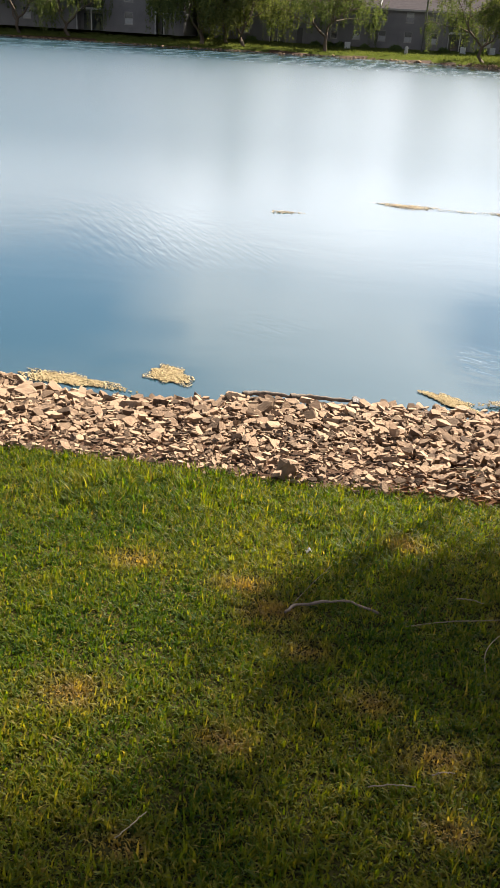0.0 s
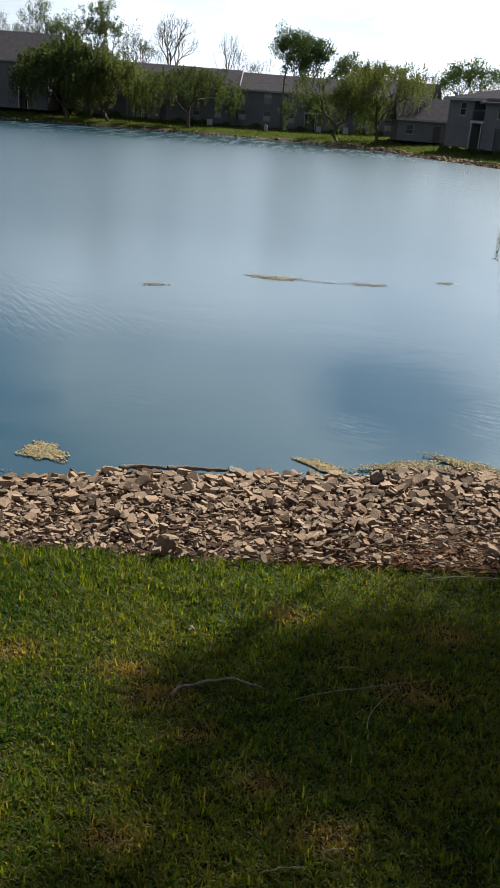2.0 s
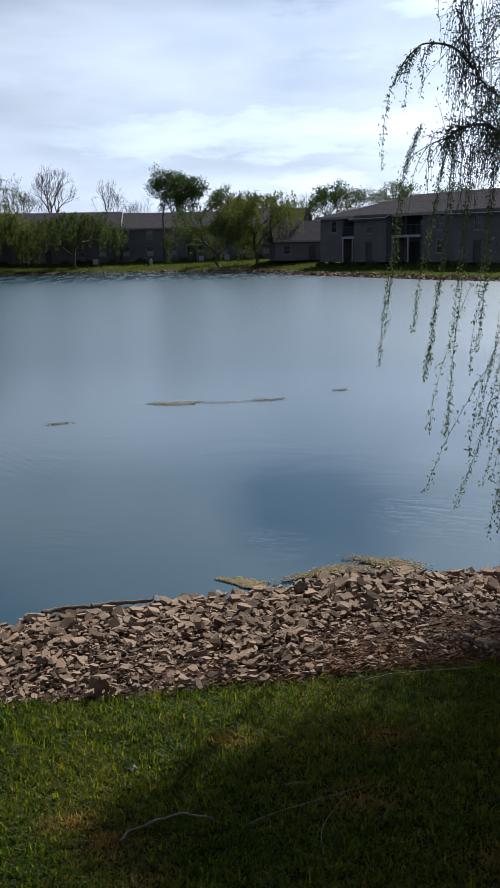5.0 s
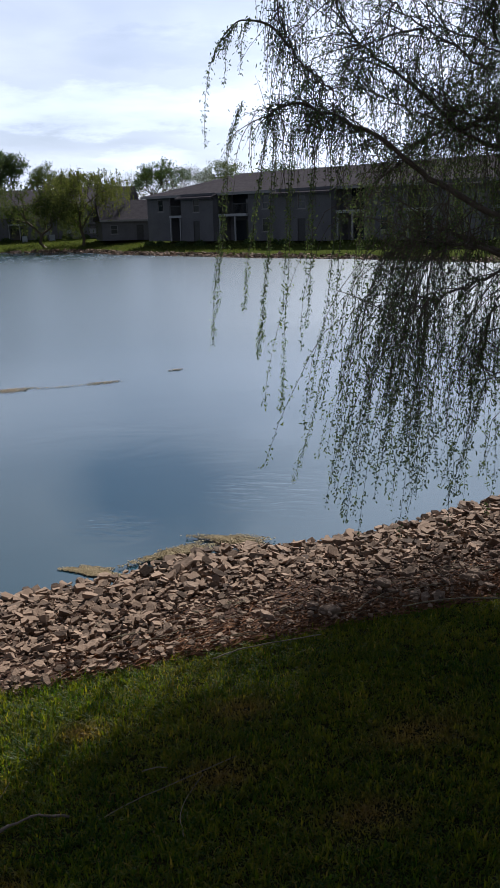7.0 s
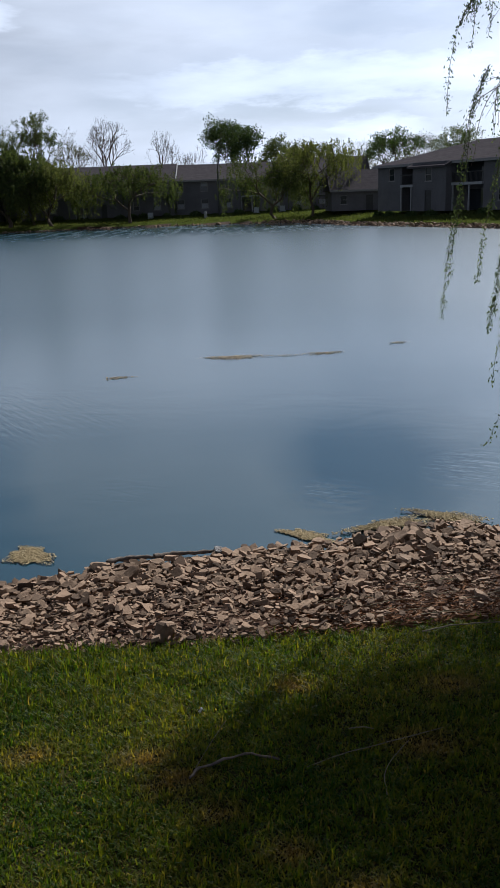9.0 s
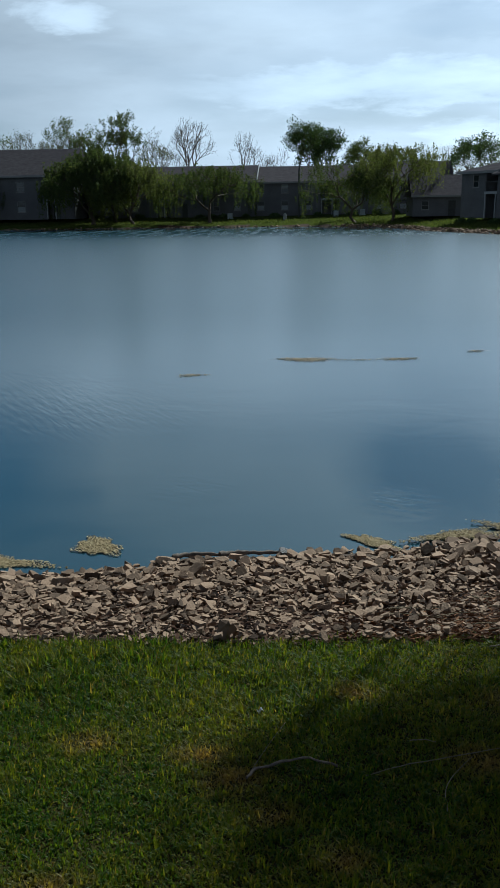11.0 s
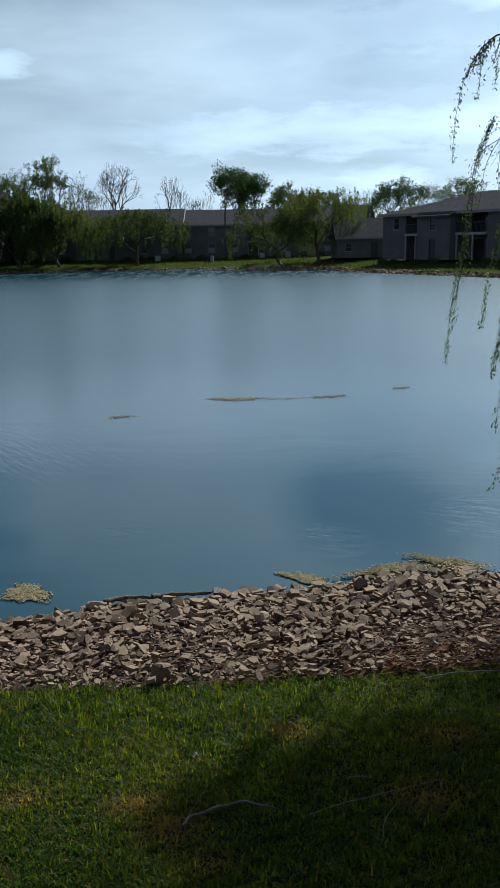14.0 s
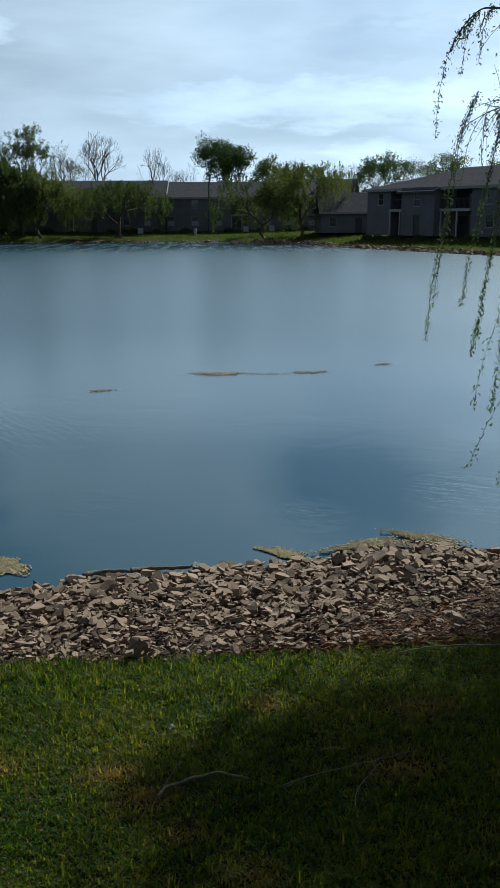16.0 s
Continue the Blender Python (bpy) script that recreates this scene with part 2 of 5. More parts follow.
# pond water: dark greenish body, clear sky reflection, wind ripples at three sizes
k = Nodes("pond_water")
k.color(k.ramp(k.noise(0.12, 3), (0.3, (0.010, 0.036, 0.050)), (0.7, (0.015, 0.044, 0.060))))
k.set(IOR=1.6)
sep = k.n.new("ShaderNodeSeparateXYZ")
k.l.new(k.tc.outputs["Object"], sep.inputs[0])


def reach(lo, span, least=0.0):
    """Rises softly from least to one over a stretch of distance across the pond."""
    o = k.math("MINIMUM", k.math("MAXIMUM", k.math("DIVIDE", k.math("SUBTRACT", sep.outputs["Y"], lo), span), least), 1.0)
    return k.math("MULTIPLY", k.math("MULTIPLY", o, o), k.math("SUBTRACT", 3.0, k.math("MULTIPLY", o, 2.0)))


def spot(cx, cy, r):
    """A soft round patch."""
    dx, dy = k.math("SUBTRACT", sep.outputs["X"], cx), k.math("SUBTRACT", sep.outputs["Y"], cy)
    d2 = k.math("ADD", k.math("MULTIPLY", dx, dx), k.math("MULTIPLY", dy, dy))
    return k.math("MAXIMUM", k.math("SUBTRACT", 1.0, k.math("DIVIDE", d2, r * r)), 0.0)


open_water = reach(7.0, 28.0, 0.05)
patchy = k.ramp(k.noise(0.35, 3, stretch=(0.6, 1, 1)), (0.40, (0.1, 0.1, 0.1)), (0.62, (1, 1, 1)))
w1 = k.noise(0.9, 3, stretch=(0.6, 1.0, 1), distortion=0.6)
w2 = k.noise(5.0, 2, stretch=(0.55, 1.0, 1), distortion=0.5)
h = k.math("ADD", k.math("MULTIPLY", w1, 0.15), k.math("MULTIPLY", k.math("MULTIPLY", w2, 0.30), k.math("MULTIPLY", patchy, open_water)))
# short wind wavelets in a few places
lines_1 = k.noise(1.0, 3, stretch=(9.0, 1.6, 1), turn=31, distortion=0.4)
lines_2 = k.noise(1.0, 3, stretch=(2.4, 7.5, 1), turn=-24, distortion=0.6)
slant = k.math("MULTIPLY", k.math("ADD", spot(-3.9, 12.6, 2.6), spot(-5.5, 15.5, 3.0)), 0.22)
h = k.math("ADD", h, k.math("MULTIPLY", lines_1, slant))
shore = k.math("ADD", k.math("ADD", spot(3.6, 8.6, 1.3), spot(1.2, 8.2, 0.7)), k.math("MULTIPLY", spot(-1.4, 8.6, 0.7), 0.5))
h = k.math("ADD", h, k.math("MULTIPLY", k.math("MULTIPLY", lines_2, 0.38), shore))
k.bump(h, 0.22, 0.10)
# ruffled bands catch more of the sky, smooth ones mirror the far bank
ruffled = k.ramp(k.noise(1.0, 5, rough=0.7, stretch=(0.7, 0.10, 1)), (0.44, (0, 0, 0)), (0.56, (1, 1, 1)))
mid_rough = k.math("ADD", k.math("MULTIPLY", reach(4.0, 26.0), 0.23), 0.04)
far_rough = k.math("ADD", k.math("MULTIPLY", ruffled, 0.22), 0.08)
k.l.new(k.mix(reach(84.0, 34.0), mid_rough, far_rough), k.bsdf.inputs["Roughness"])
M_water = k.m


# ---------- mesh helpers ----------
def fast_mesh(name, co, faces, smooth=False):
    """A mesh from vertex rows and one or more arrays of faces with equal corners."""
    me = bpy.data.meshes.new(name)
    co = np.asarray(co, np.float32)
    groups = [np.asarray(f, np.int32) for f in (faces if isinstance(faces, list) else [faces]) if len(f)]
    me.vertices.add(len(co))
    me.vertices.foreach_set("co", co.ravel())
    loops = np.concatenate([g.ravel() for g in groups])
    sizes = np.concatenate([np.full(len(g), g.shape[1], np.int32) for g in groups])
    me.loops.add(len(loops))
    me.loops.foreach_set("vertex_index", loops)
    me.polygons.add(len(sizes))
    me.polygons.foreach_set("loop_start", np.concatenate([[0], np.cumsum(sizes)[:-1]]).astype(np.int32))
    me.polygons.foreach_set("use_smooth", np.full(len(sizes), bool(smooth)))
    me.update(calc_edges=True)
    return me


def part(name, me, material, parent=None, label=""):
    """Links a mesh (or bmesh) as one object, under a parent if given."""
    if isinstance(me, bmesh.types.BMesh):
        data = bpy.data.meshes.new(name)
        me.to_mesh(data)
        me.free()
        me = data
    if material and not me.materials:
        me.materials.append(material)
    ob = new(name, me)
    if parent:
        ob.parent = parent
    if label:
        tagged(ob, label=label)
    return ob


def thing(name, x, y, z, rz=0.0, label="", category="", group="", kind=""):
    e = new(name)
    e.matrix_basis = pose(x, y, z, 0, 0, rz)
    return tagged(e, label, category, group, kind)


def box(bm, x0, x1, y0, y1, z0, z1, bevel=0.0):
    r = bmesh.ops.create_cube(bm, size=1.0)
    for v in r["verts"]:
        v.co = Vector(((x0 + x1) / 2 + v.co.x * (x1 - x0), (y0 + y1) / 2 + v.co.y * (y1 - y0), (z0 + z1) / 2 + v.co.z * (z1 - z0)))
    if bevel:
        bmesh.ops.bevel(bm, geom=list({e for v in r["verts"] for e in v.link_edges}), offset=bevel, segments=1, affect="EDGES")


def box_mesh(*a, bevel=0.0):
    bm = bmesh.new()
    box(bm, *a, bevel=bevel)
    return bm


def tubes(lines, sides=5):
    """Tapered tubes along polylines; each line is (points, radii)."""
    co, fa, base = [], [], 0
    ang = np.linspace(0, 2 * np.pi, sides, endpoint=False)
    for pts, rad in lines:
        pts, rad = np.asarray(pts, float), np.asarray(rad, float)
        d = np.gradient(pts, axis=0)
        d /= np.linalg.norm(d, axis=1, keepdims=True) + 1e-9
        ref = np.where(np.abs(d[:, 2:3]) > 0.9, (1.0, 0, 0), (0, 0, 1.0))
        u = np.cross(d, ref)
        u /= np.linalg.norm(u, axis=1, keepdims=True) + 1e-9
        v = np.cross(d, u)
        ring = pts[:, None] + rad[:, None, None] * (np.cos(ang)[None, :, None] * u[:, None] + np.sin(ang)[None, :, None] * v[:, None])
        n = len(pts)
        co.append(ring.reshape(-1, 3))
        i, j = np.meshgrid(np.arange(n - 1), np.arange(sides), indexing="ij")
        j2 = (j + 1) % sides
        fa.append(np.stack([i * sides + j, i * sides + j2, (i + 1) * sides + j2, (i + 1) * sides + j], -1).reshape(-1, 4) + base)
        base += n * sides
    return np.concatenate(co), np.concatenate(fa)


def leaf_quads(rng, centres, dirs, length, width):
    """Diamond leaves along given directions, turned at random about them."""
    n = len(centres)
    d = dirs / (np.linalg.norm(dirs, axis=1, keepdims=True) + 1e-9)
    r = rng.normal(size=(n, 3))
    s = np.cross(d, r)
    s /= np.linalg.norm(s, axis=1, keepdims=True) + 1e-9
    L, W = np.reshape(length, (-1, 1)), np.reshape(width, (-1, 1))
    co = np.stack([centres, centres + d * L * 0.45 + s * W, centres + d * L, centres + d * L * 0.45 - s * W], 1).reshape(-1, 3)
    return co, np.arange(4 * n).reshape(-1, 4)


# ---------- lie of the land ----------
NEAR = [(-70, 20), (-30, 8), (-8, 6.1), (-3.9, 6.1), (-3.3, 5.85), (-2.4, 5.8), (-1.65, 6.0), (-1.3, 6.2), (-0.1, 6.38), (0.3, 6.5),
        (1.2, 6.62), (1.7, 6.9), (2.3, 7.1), (2.7, 6.9), (3.3, 6.8), (4, 6.9), (5.5, 7.3), (6.6, 7.6), (7.7, 8), (12, 9.6), (22, 13)]
EDGE = [(-70, 14), (-30, 4.5), (-8, 3.06), (-2.3, 3.28), (-1, 3.30), (0.2, 3.38), (1.3, 3.52), (2.2, 3.6), (3.7, 3.65), (4.5, 3.8), (7, 4.6), (12, 6.4), (22, 10)]
FAR = [(38, 24), (45, 36), (40, 50), (34, 61), (30, 71), (24, 80), (18, 93), (13, 104), (9.5, 118), (3, 124), (-2, 126), (-16, 128), (-27, 126.5),
       (-36, 127), (-50, 127), (-68, 128), (-95, 104), (-98, 50)]
POND = np.array(NEAR + FAR, float)


def shore_y(x):
    return np.interp(x, *zip(*NEAR)) - 0.08


def edge_y(x):
    return np.interp(x, *zip(*EDGE)) - 0.09


def shore_distance(x, y):
    """Signed distance to the pond's outline, positive on land."""
    p = np.stack([x, y], -1)
    best, inside = np.full(x.shape, 1e9), np.zeros(x.shape, bool)
    for a, b in zip(POND, np.roll(POND, -1, axis=0)):
        ab = b - a
        t = np.clip(((p - a) @ ab) / (ab @ ab), 0, 1)
        best = np.minimum(best, np.hypot(*np.moveaxis(p - a - t[..., None] * ab, -1, 0)))
        cross = (a[1] > y) != (b[1] > y)
        xi = a[0] + (y - a[1]) * ab[0] / (ab[1] if ab[1] else 1e-9)
        inside ^= cross & (x < xi)
    return np.where(inside, -best, best)


def height(x, y):
    """Ground level: a sloping lawn and stone bank on this side, a low lawn across the pond."""
    x, y = np.atleast_1d(np.asarray(x, float)), np.atleast_1d(np.asarray(y, float))
    yn, yg = shore_y(x), edge_y(x)
    d = yg - y
    near = np.where(y > yn, -0.27 * (y - yn), np.where(y > yg, 0.76 * (yn - y) / (yn - yg), 0.76 + 0.2 * np.clip(d, 0, 4) + 0.08 * np.clip(d - 4, 0, 6)))
    sd = shore_distance(x, y)
    far = np.where(sd < 0, 0.3 * sd, 0.30 * np.clip(sd / 1.2, 0, 1) + 0.075 * np.clip(sd, 0, 16))
    w = np.clip((y - yn - 3) / 6, 0, 1)
    w = np.where((x > 22) | (x < -60), np.maximum(w, np.clip((np.abs(x + 19) - 41) / 10, 0, 1)), w)
    return np.maximum(near * (1 - w) + far * w, -1.6)


def ground_z(x, y):
    return float(height(x, y)[0])


gx = np.concatenate([np.arange(-110, -6, 2.0), np.arange(-6, 9, 0.12), np.arange(9, 60, 1.2)])
gx = np.concatenate([-np.geomspace(2500, 120, 12), gx, np.geomspace(64, 2500, 12)])
gy = np.concatenate([np.arange(-14, -1, 0.6), np.arange(-1, 8.6, 0.12), np.arange(8.8, 40, 1.5), np.arange(40, 165, 1.3)])
gy = np.concatenate([-np.geomspace(2500, 18, 12), gy, np.geomspace(175, 2500, 12)])
XX, YY = np.meshgrid(gx, gy, indexing="ij")
ZZ = height(XX.ravel(), YY.ravel()).reshape(XX.shape)
close = (np.abs(XX - 1) < 9) & (YY < 9) & (YY > -6)
jit = np.random.default_rng(3).normal(0, 0.008, XX.shape)
ZZ = ZZ + np.where(close & (YY > edge_y(XX) + 0.3), jit, 0)
nx, ny = XX.shape
ii, jj = np.meshgrid(np.arange(nx - 1), np.arange(ny - 1), indexing="ij")
quad = np.stack([ii * ny + jj, (ii + 1) * ny + jj, (ii + 1) * ny + jj + 1, ii * ny + jj + 1], -1).reshape(-1, 4)
me = fast_mesh("ground", np.stack([XX, YY, ZZ], -1).reshape(-1, 3), quad, smooth=True)
cx, cy = (XX[:-1, :-1] + XX[1:, 1:]).ravel() / 2, (YY[:-1, :-1] + YY[1:, 1:]).ravel() / 2
sdc = shore_distance(cx, cy)
wob = 0.06 * np.sin(cx * 5.1) + 0.05 * np.sin(cx * 11.7 + 1)
zone = np.where(sdc < 0.0, 2, np.where(cy > 12, np.where(sdc < 0.7, 1, 3), np.where(cy > edge_y(cx) + wob, 1, 0)))
zone = np.where((np.abs(cx) > 12) & (sdc > 3.4), 3, zone)
zone = np.where((cy < 12) & (zone == 3), 0, zone)
for m in (M_lawnbed, M_soil, M_bed, M_farlawn):
    me.materials.append(m)
me.polygons.foreach_set("material_index", zone.astype(np.int32))
ground = tagged(new("ground", me), "grassy pond bank sloping to a stone edge", "ground", kind="structure")

bm = bmesh.new()
bm.faces.new([bm.verts.new((x, y, 0)) for x, y in ((-102, 4.2), (48, 4.2), (48, 130), (-102, 130))])
water = part("water", bm, M_water)
tagged(water, "still grey-blue pond water with light ripples", "water", kind="structure")


# ---------- buildings across the pond ----------
def holed_wall(u0, u1, z1, y, holes, deep=0.18):
    """A wall front in the plane y with openings cut through it, and their reveals."""
    us = sorted({u0, u1, *(v for h in holes for v in h[:2])})
    zs = sorted({0.0, z1, *(v for h in holes for v in h[2:4])})
    co, fa = [], []

    def face(*p):
        fa.append([len(co) + i for i in range(4)])
        co.extend(p)

    for a, b in zip(us, us[1:]):
        for c, d in zip(zs, zs[1:]):
            if not any(h[0] <= a and b <= h[1] and h[2] <= c and d <= h[3] for h in holes):
                face((a, y, c), (b, y, c), (b, y, d), (a, y, d))
                face((a, y + deep, c), (a, y + deep, d), (b, y + deep, d), (b, y + deep, c))
    for a, b, c, d in (h[:4] for h in holes):
        face((a, y, c), (a, y, d), (a, y + deep, d), (a, y + deep, c))
        face((b, y, c), (b, y + deep, c), (b, y + deep, d), (b, y, d))
        face((a, y, d), (b, y, d), (b, y + deep, d), (a, y + deep, d))
        face((a, y, c), (a, y + deep, c), (b, y + deep, c), (b, y, c))
    return fast_mesh("wall", co, np.array(fa))


def window(parent, a, b, c, d, y, blind=0.0):
    w = part("window", frame_mesh(a, b, c, d, y + 0.05, 0.06), M_siding, parent)
    part("pane", box_mesh(a + 0.05, b - 0.05, y + 0.09, y + 0.10, c + 0.05, d - 0.05), M_glass, w)
    part("sash_rail", box_mesh(a + 0.05, b - 0.05, y + 0.055, y + 0.088, (c + d) / 2 - 0.025, (c + d) / 2 + 0.025), M_siding, w)
    part("sill", box_mesh(a - 0.06, b + 0.06, y - 0.05, y + 0.05, c - 0.07, c - 0.003), M_siding, w)
    if blind:
        part("blind", box_mesh(a + 0.07, b - 0.07, y + 0.070, y + 0.086, c + 0.06 if blind < 0 else d - (d - c) * blind, (c + d) / 2 - 0.03 if blind < 0 else d - 0.06), M_blind, w, "pale blind half across the window")
    return w


def frame_mesh(a, b, c, d, y, t):
    bm = bmesh.new()
    box(bm, a, a + t, y - 0.03, y + 0.03, c, d)
    box(bm, b - t, b, y - 0.03, y + 0.03, c, d)
    box(bm, a + t, b - t, y - 0.03, y + 0.03, d - t, d)
    box(bm, a + t, b - t, y - 0.03, y + 0.03, c, c + t)
    return bm


def door(parent, a, b, d, y):
    w = part("door", box_mesh(a + 0.05, b - 0.05, y + 0.08, y + 0.12, 0.02, d - 0.05), M_darkframe, parent, "dark glazed patio door")
    part("door_frame", frame_mesh(a, b, 0.0, d, y + 0.06, 0.05), M_darkframe, w)


def balcony(parent, a, b, y, depth, level, post=True):
    w = part("balcony", box_mesh(a, b, y - 0.25, y + depth, level - 0.26, level), M_white, parent, "white balcony edge with dark recess behind")
    bm = bmesh.new()
    box(bm, a, b, y - 0.22, y - 0.16, level + 0.95, level + 1.02)
    for n in range(int((b - a) / 0.16)):
        u = a + 0.08 + n * 0.16
        box(bm, u - 0.015, u + 0.015, y - 0.205, y - 0.175, level, level + 0.95)
    part("railing", bm, M_darkframe, w)
    if post:
        for u in (a + 0.12, (a + b) / 2 + 0.3):
            part("post", box_mesh(u - 0.07, u + 0.07, y - 0.2, y - 0.06, 0, level - 0.26), M_white, w)
    bm = bmesh.new()
    for lv in (0.0, level):
        box(bm, a + 0.5, b - 0.6, y + depth - 0.06, y + depth - 0.02, lv + 0.02, lv + 2.05)
    part("sliding_door", bm, M_glass, w, "dark sliding glass door")


def roof(parent, u0, u1, y0, y1, eave, ridge, hip0=0.0, hip1=0.0, over=0.55):
    """A pitched roof with thickness; hip0 and hip1 draw the ridge in from the ends."""
    s = (ridge - eave) / ((y1 - y0) / 2)
    e = eave - s * over
    a0, a1 = u0 - over * 0.6, u1 + over * 0.6
    m = (y0 + y1) / 2
    v = [(a0, y0 - over, e), (a1, y0 - over, e), (a1, y1 + over, e), (a0, y1 + over, e), (u0 + hip0 - (0.3 if not hip0 else 0), m, ridge), (u1 - hip1 + (0.3 if not hip1 else 0), m, ridge)]
    f = [(0, 1, 5, 4), (2, 3, 4, 5), (1, 2, 5), (3, 0, 4)]
    bm = bmesh.new()
    lo = [bm.verts.new(p) for p in v]
    hi = [bm.verts.new((p[0], p[1], p[2] + 0.16)) for p in v]
    for q in f:
        bm.faces.new([hi[i] for i in q])
        bm.faces.new([lo[i] for i in reversed(q)])
    for i in range(4):
        j = (i + 1) % 4
        bm.faces.new((lo[i], lo[j], hi[j], hi[i]))
    r = part("roof", bm, M_shingle, parent, "brown-grey shingle roof")
    part("fascia", box_mesh(a0, a1, y0 - over - 0.05, y0 - over - 0.004, e - 0.10, e + 0.17), M_siding, r, "pale gutter and fascia board")
    return r


def building(x, y, z, rz, length, depth, eave, ridge, segments, label, hip0=0.0, hip1=0.0, wall=None, rake=False, size=1.0):
    """segments: (u0, u1, offset, windows); a positive offset is a recess with balconies, a negative one a bay."""
    h = thing("apartment_building", x, y, z, rz, label, "building")
    h.scale = (size, size, size)
    wall = wall or M_brick
    prev = 0.0
    for u0, u1, off, holes in segments:
        rects = [q[:4] for q in holes]
        part("wall", holed_wall(u0, u1, eave, off, rects), wall, h)
        for q in holes:
            if len(q) > 4 and q[4] == "door":
                door(h, *q[:2], q[3], off)
            else:
                window(h, *q[:4], off, q[4] if len(q) > 4 else 0.0)
        if abs(off - prev) > 0.01:
            lo, hi = sorted((off, prev))
            part("return_wall", box_mesh(u0 - 0.09, u0 + 0.09, lo + 0.004, hi - 0.004, 0, eave - 0.004), wall, h)
        prev = off
        if off > 0.5:
            balcony(h, u0 + 0.1, u1 - 0.1, 0.0, off - 0.02, 2.75)
        if off < -0.3:
            s = (ridge - eave) / (depth / 2)
            bm = bmesh.new()
            z1 = eave + 0.16
            pts = [(u0 - 0.4, 0.2, z1 + 0.05), (u1 + 0.4, 0.2, z1 + 0.05), (u1 + 0.4, off - 0.6, z1 + s * (off - 0.75)), (u0 - 0.4, off - 0.6, z1 + s * (off - 0.75))]
            top = [bm.verts.new(p) for p in pts]
            low = [bm.verts.new((p[0], p[1], p[2] - 0.18)) for p in pts]
            bm.faces.new(list(reversed(top)))
            bm.faces.new(low)
            for i in range(4):
                bm.faces.new((top[i], top[(i + 1) % 4], low[(i + 1) % 4], low[i]))
            part("bay_roof", bm, M_shingle, h)
    for u in (0.0, length - 0.2):
        bm = bmesh.new()
        box(bm, u, u + 0.2, 0.19, depth, 0, eave)
        if not hip0:
            vs = [bm.verts.new(p) for p in ((u, 0, eave), (u, depth, eave), (u, depth / 2, ridge), (u + 0.2, 0, eave), (u + 0.2, depth, eave), (u + 0.2, depth / 2, ridge))]
            bm.faces.new((vs[2], vs[1], vs[0]))
            bm.faces.new(vs[3:])
        part("end_wall", bm, wall, h)
    part("back_wall", box_mesh(0.2, length - 0.2, depth - 0.2, depth, 0, eave), wall, h)
    part("floor_slab", box_mesh(0.2, length - 0.2, 0.4, depth - 0.2, 2.5, 2.7), M_interior, h)
    part("inner_wall", box_mesh(0.2, length - 0.2, 3.2, 3.3, 0, eave), M_interior, h, "dim interior wall")
    roof(h, 0, length, 0, depth, eave, ridge, hip0, hip1)
    if rake:
        t = math.atan2(ridge - eave, depth / 2)
        bm = box_mesh(length + 0.30, length + 0.42, -0.3, depth / 2 / math.cos(t) + 0.25, -0.05, 0.28)
        bmesh.ops.rotate(bm, verts=bm.verts, cent=(0, 0, 0), matrix=Matrix.Rotation(t, 3, "X"))
        bmesh.ops.translate(bm, verts=bm.verts, vec=(0, 0, eave))
        part("rake_board", bm, M_white, h, "white rake board")
    return h


def pair(u, w=1.15, up=0.0, low=-1.0):
    return [(u - w / 2, u + w / 2, 1.0, 2.45, low), (u - w / 2, u + w / 2, 3.65, 5.05, up)]


def pair_r(u, w=0.95):
    return [(u - w / 2, u + w / 2, 0.0, 2.1, "door"), (u - w / 2, u + w / 2, 3.0, 4.35, 0.0)]


building(18.2, 110.8, 1.32, math.degrees(math.atan2(-45, 29)), 62, 12.5, 4.9, 6.95, [
    (0.0, 3.7, 0.0, [(1.75, 2.65, 3.2, 4.5, 0.0)]), (3.7, 6.6, 1.7, []), (6.6, 11.2, -1.0, pair_r(8.8)), (11.2, 15.4, 1.7, []),
    (15.4, 20.0, 0.0, [(17.2, 18.2, 3.1, 4.4, 0.0), (17.2, 18.2, 0.9, 2.2, 0.0)]), (20.0, 26.4, -1.0, pair_r(23.0)), (26.4, 29.6, 1.7, []),
    (29.6, 34.0, 0.0, [(31.2, 32.2, 3.1, 4.4, 0.0), (31.2, 32.2, 0.9, 2.2, 0.0)]), (34.0, 37.2, 1.7, []), (37.2, 42.0, -1.0, pair_r(39.6)), (42.0, 46.0, 1.7, []),
    (46.0, 62.0, 0.0, [(48.0, 49.0, 3.1, 4.4, 0.0), (53.0, 54.0, 3.1, 4.4, 0.0)])],
    "grey two-storey apartment house with hipped brown roof", hip0=9.0, hip1=6.0, size=1.14)

building(-49.5, 140, 1.3, 0, 39.38, 12, 5.6, 8.1, [
    (0.0, 9.0, 0.0, [(0.6, 1.6, 0.0, 2.1, "door")] + pair(4.5)), (9.0, 12.0, 1.6, []), (12.0, 23.0, 0.0, pair(15.0) + pair(19.5)), (23.0, 25.4, 1.6, []),
    (25.4, 39.38, 0.0, [(27.4, 28.3, 0.0, 2.15, "door"), (32.6, 33.6, 1.0, 2.4, 0.0)] + pair(36.5))],
    "long grey two-storey apartment block behind trees", rake=True)
building(-88.6, 134, 1.4, 0, 44.0, 12, 6.05, 9.5, [
    (0.0, 29.0, 0.0, pair(4.0) + pair(9.0) + pair(14.0) + pair(22.0)), (29.0, 33.0, 1.6, []), (33.0, 40.0, 0.0, pair(36.5)), (40.0, 42.2, 1.6, []), (42.2, 44.0, 0.0, [])],
    "grey two-storey apartment house with brown roof beside trees", size=1.14)
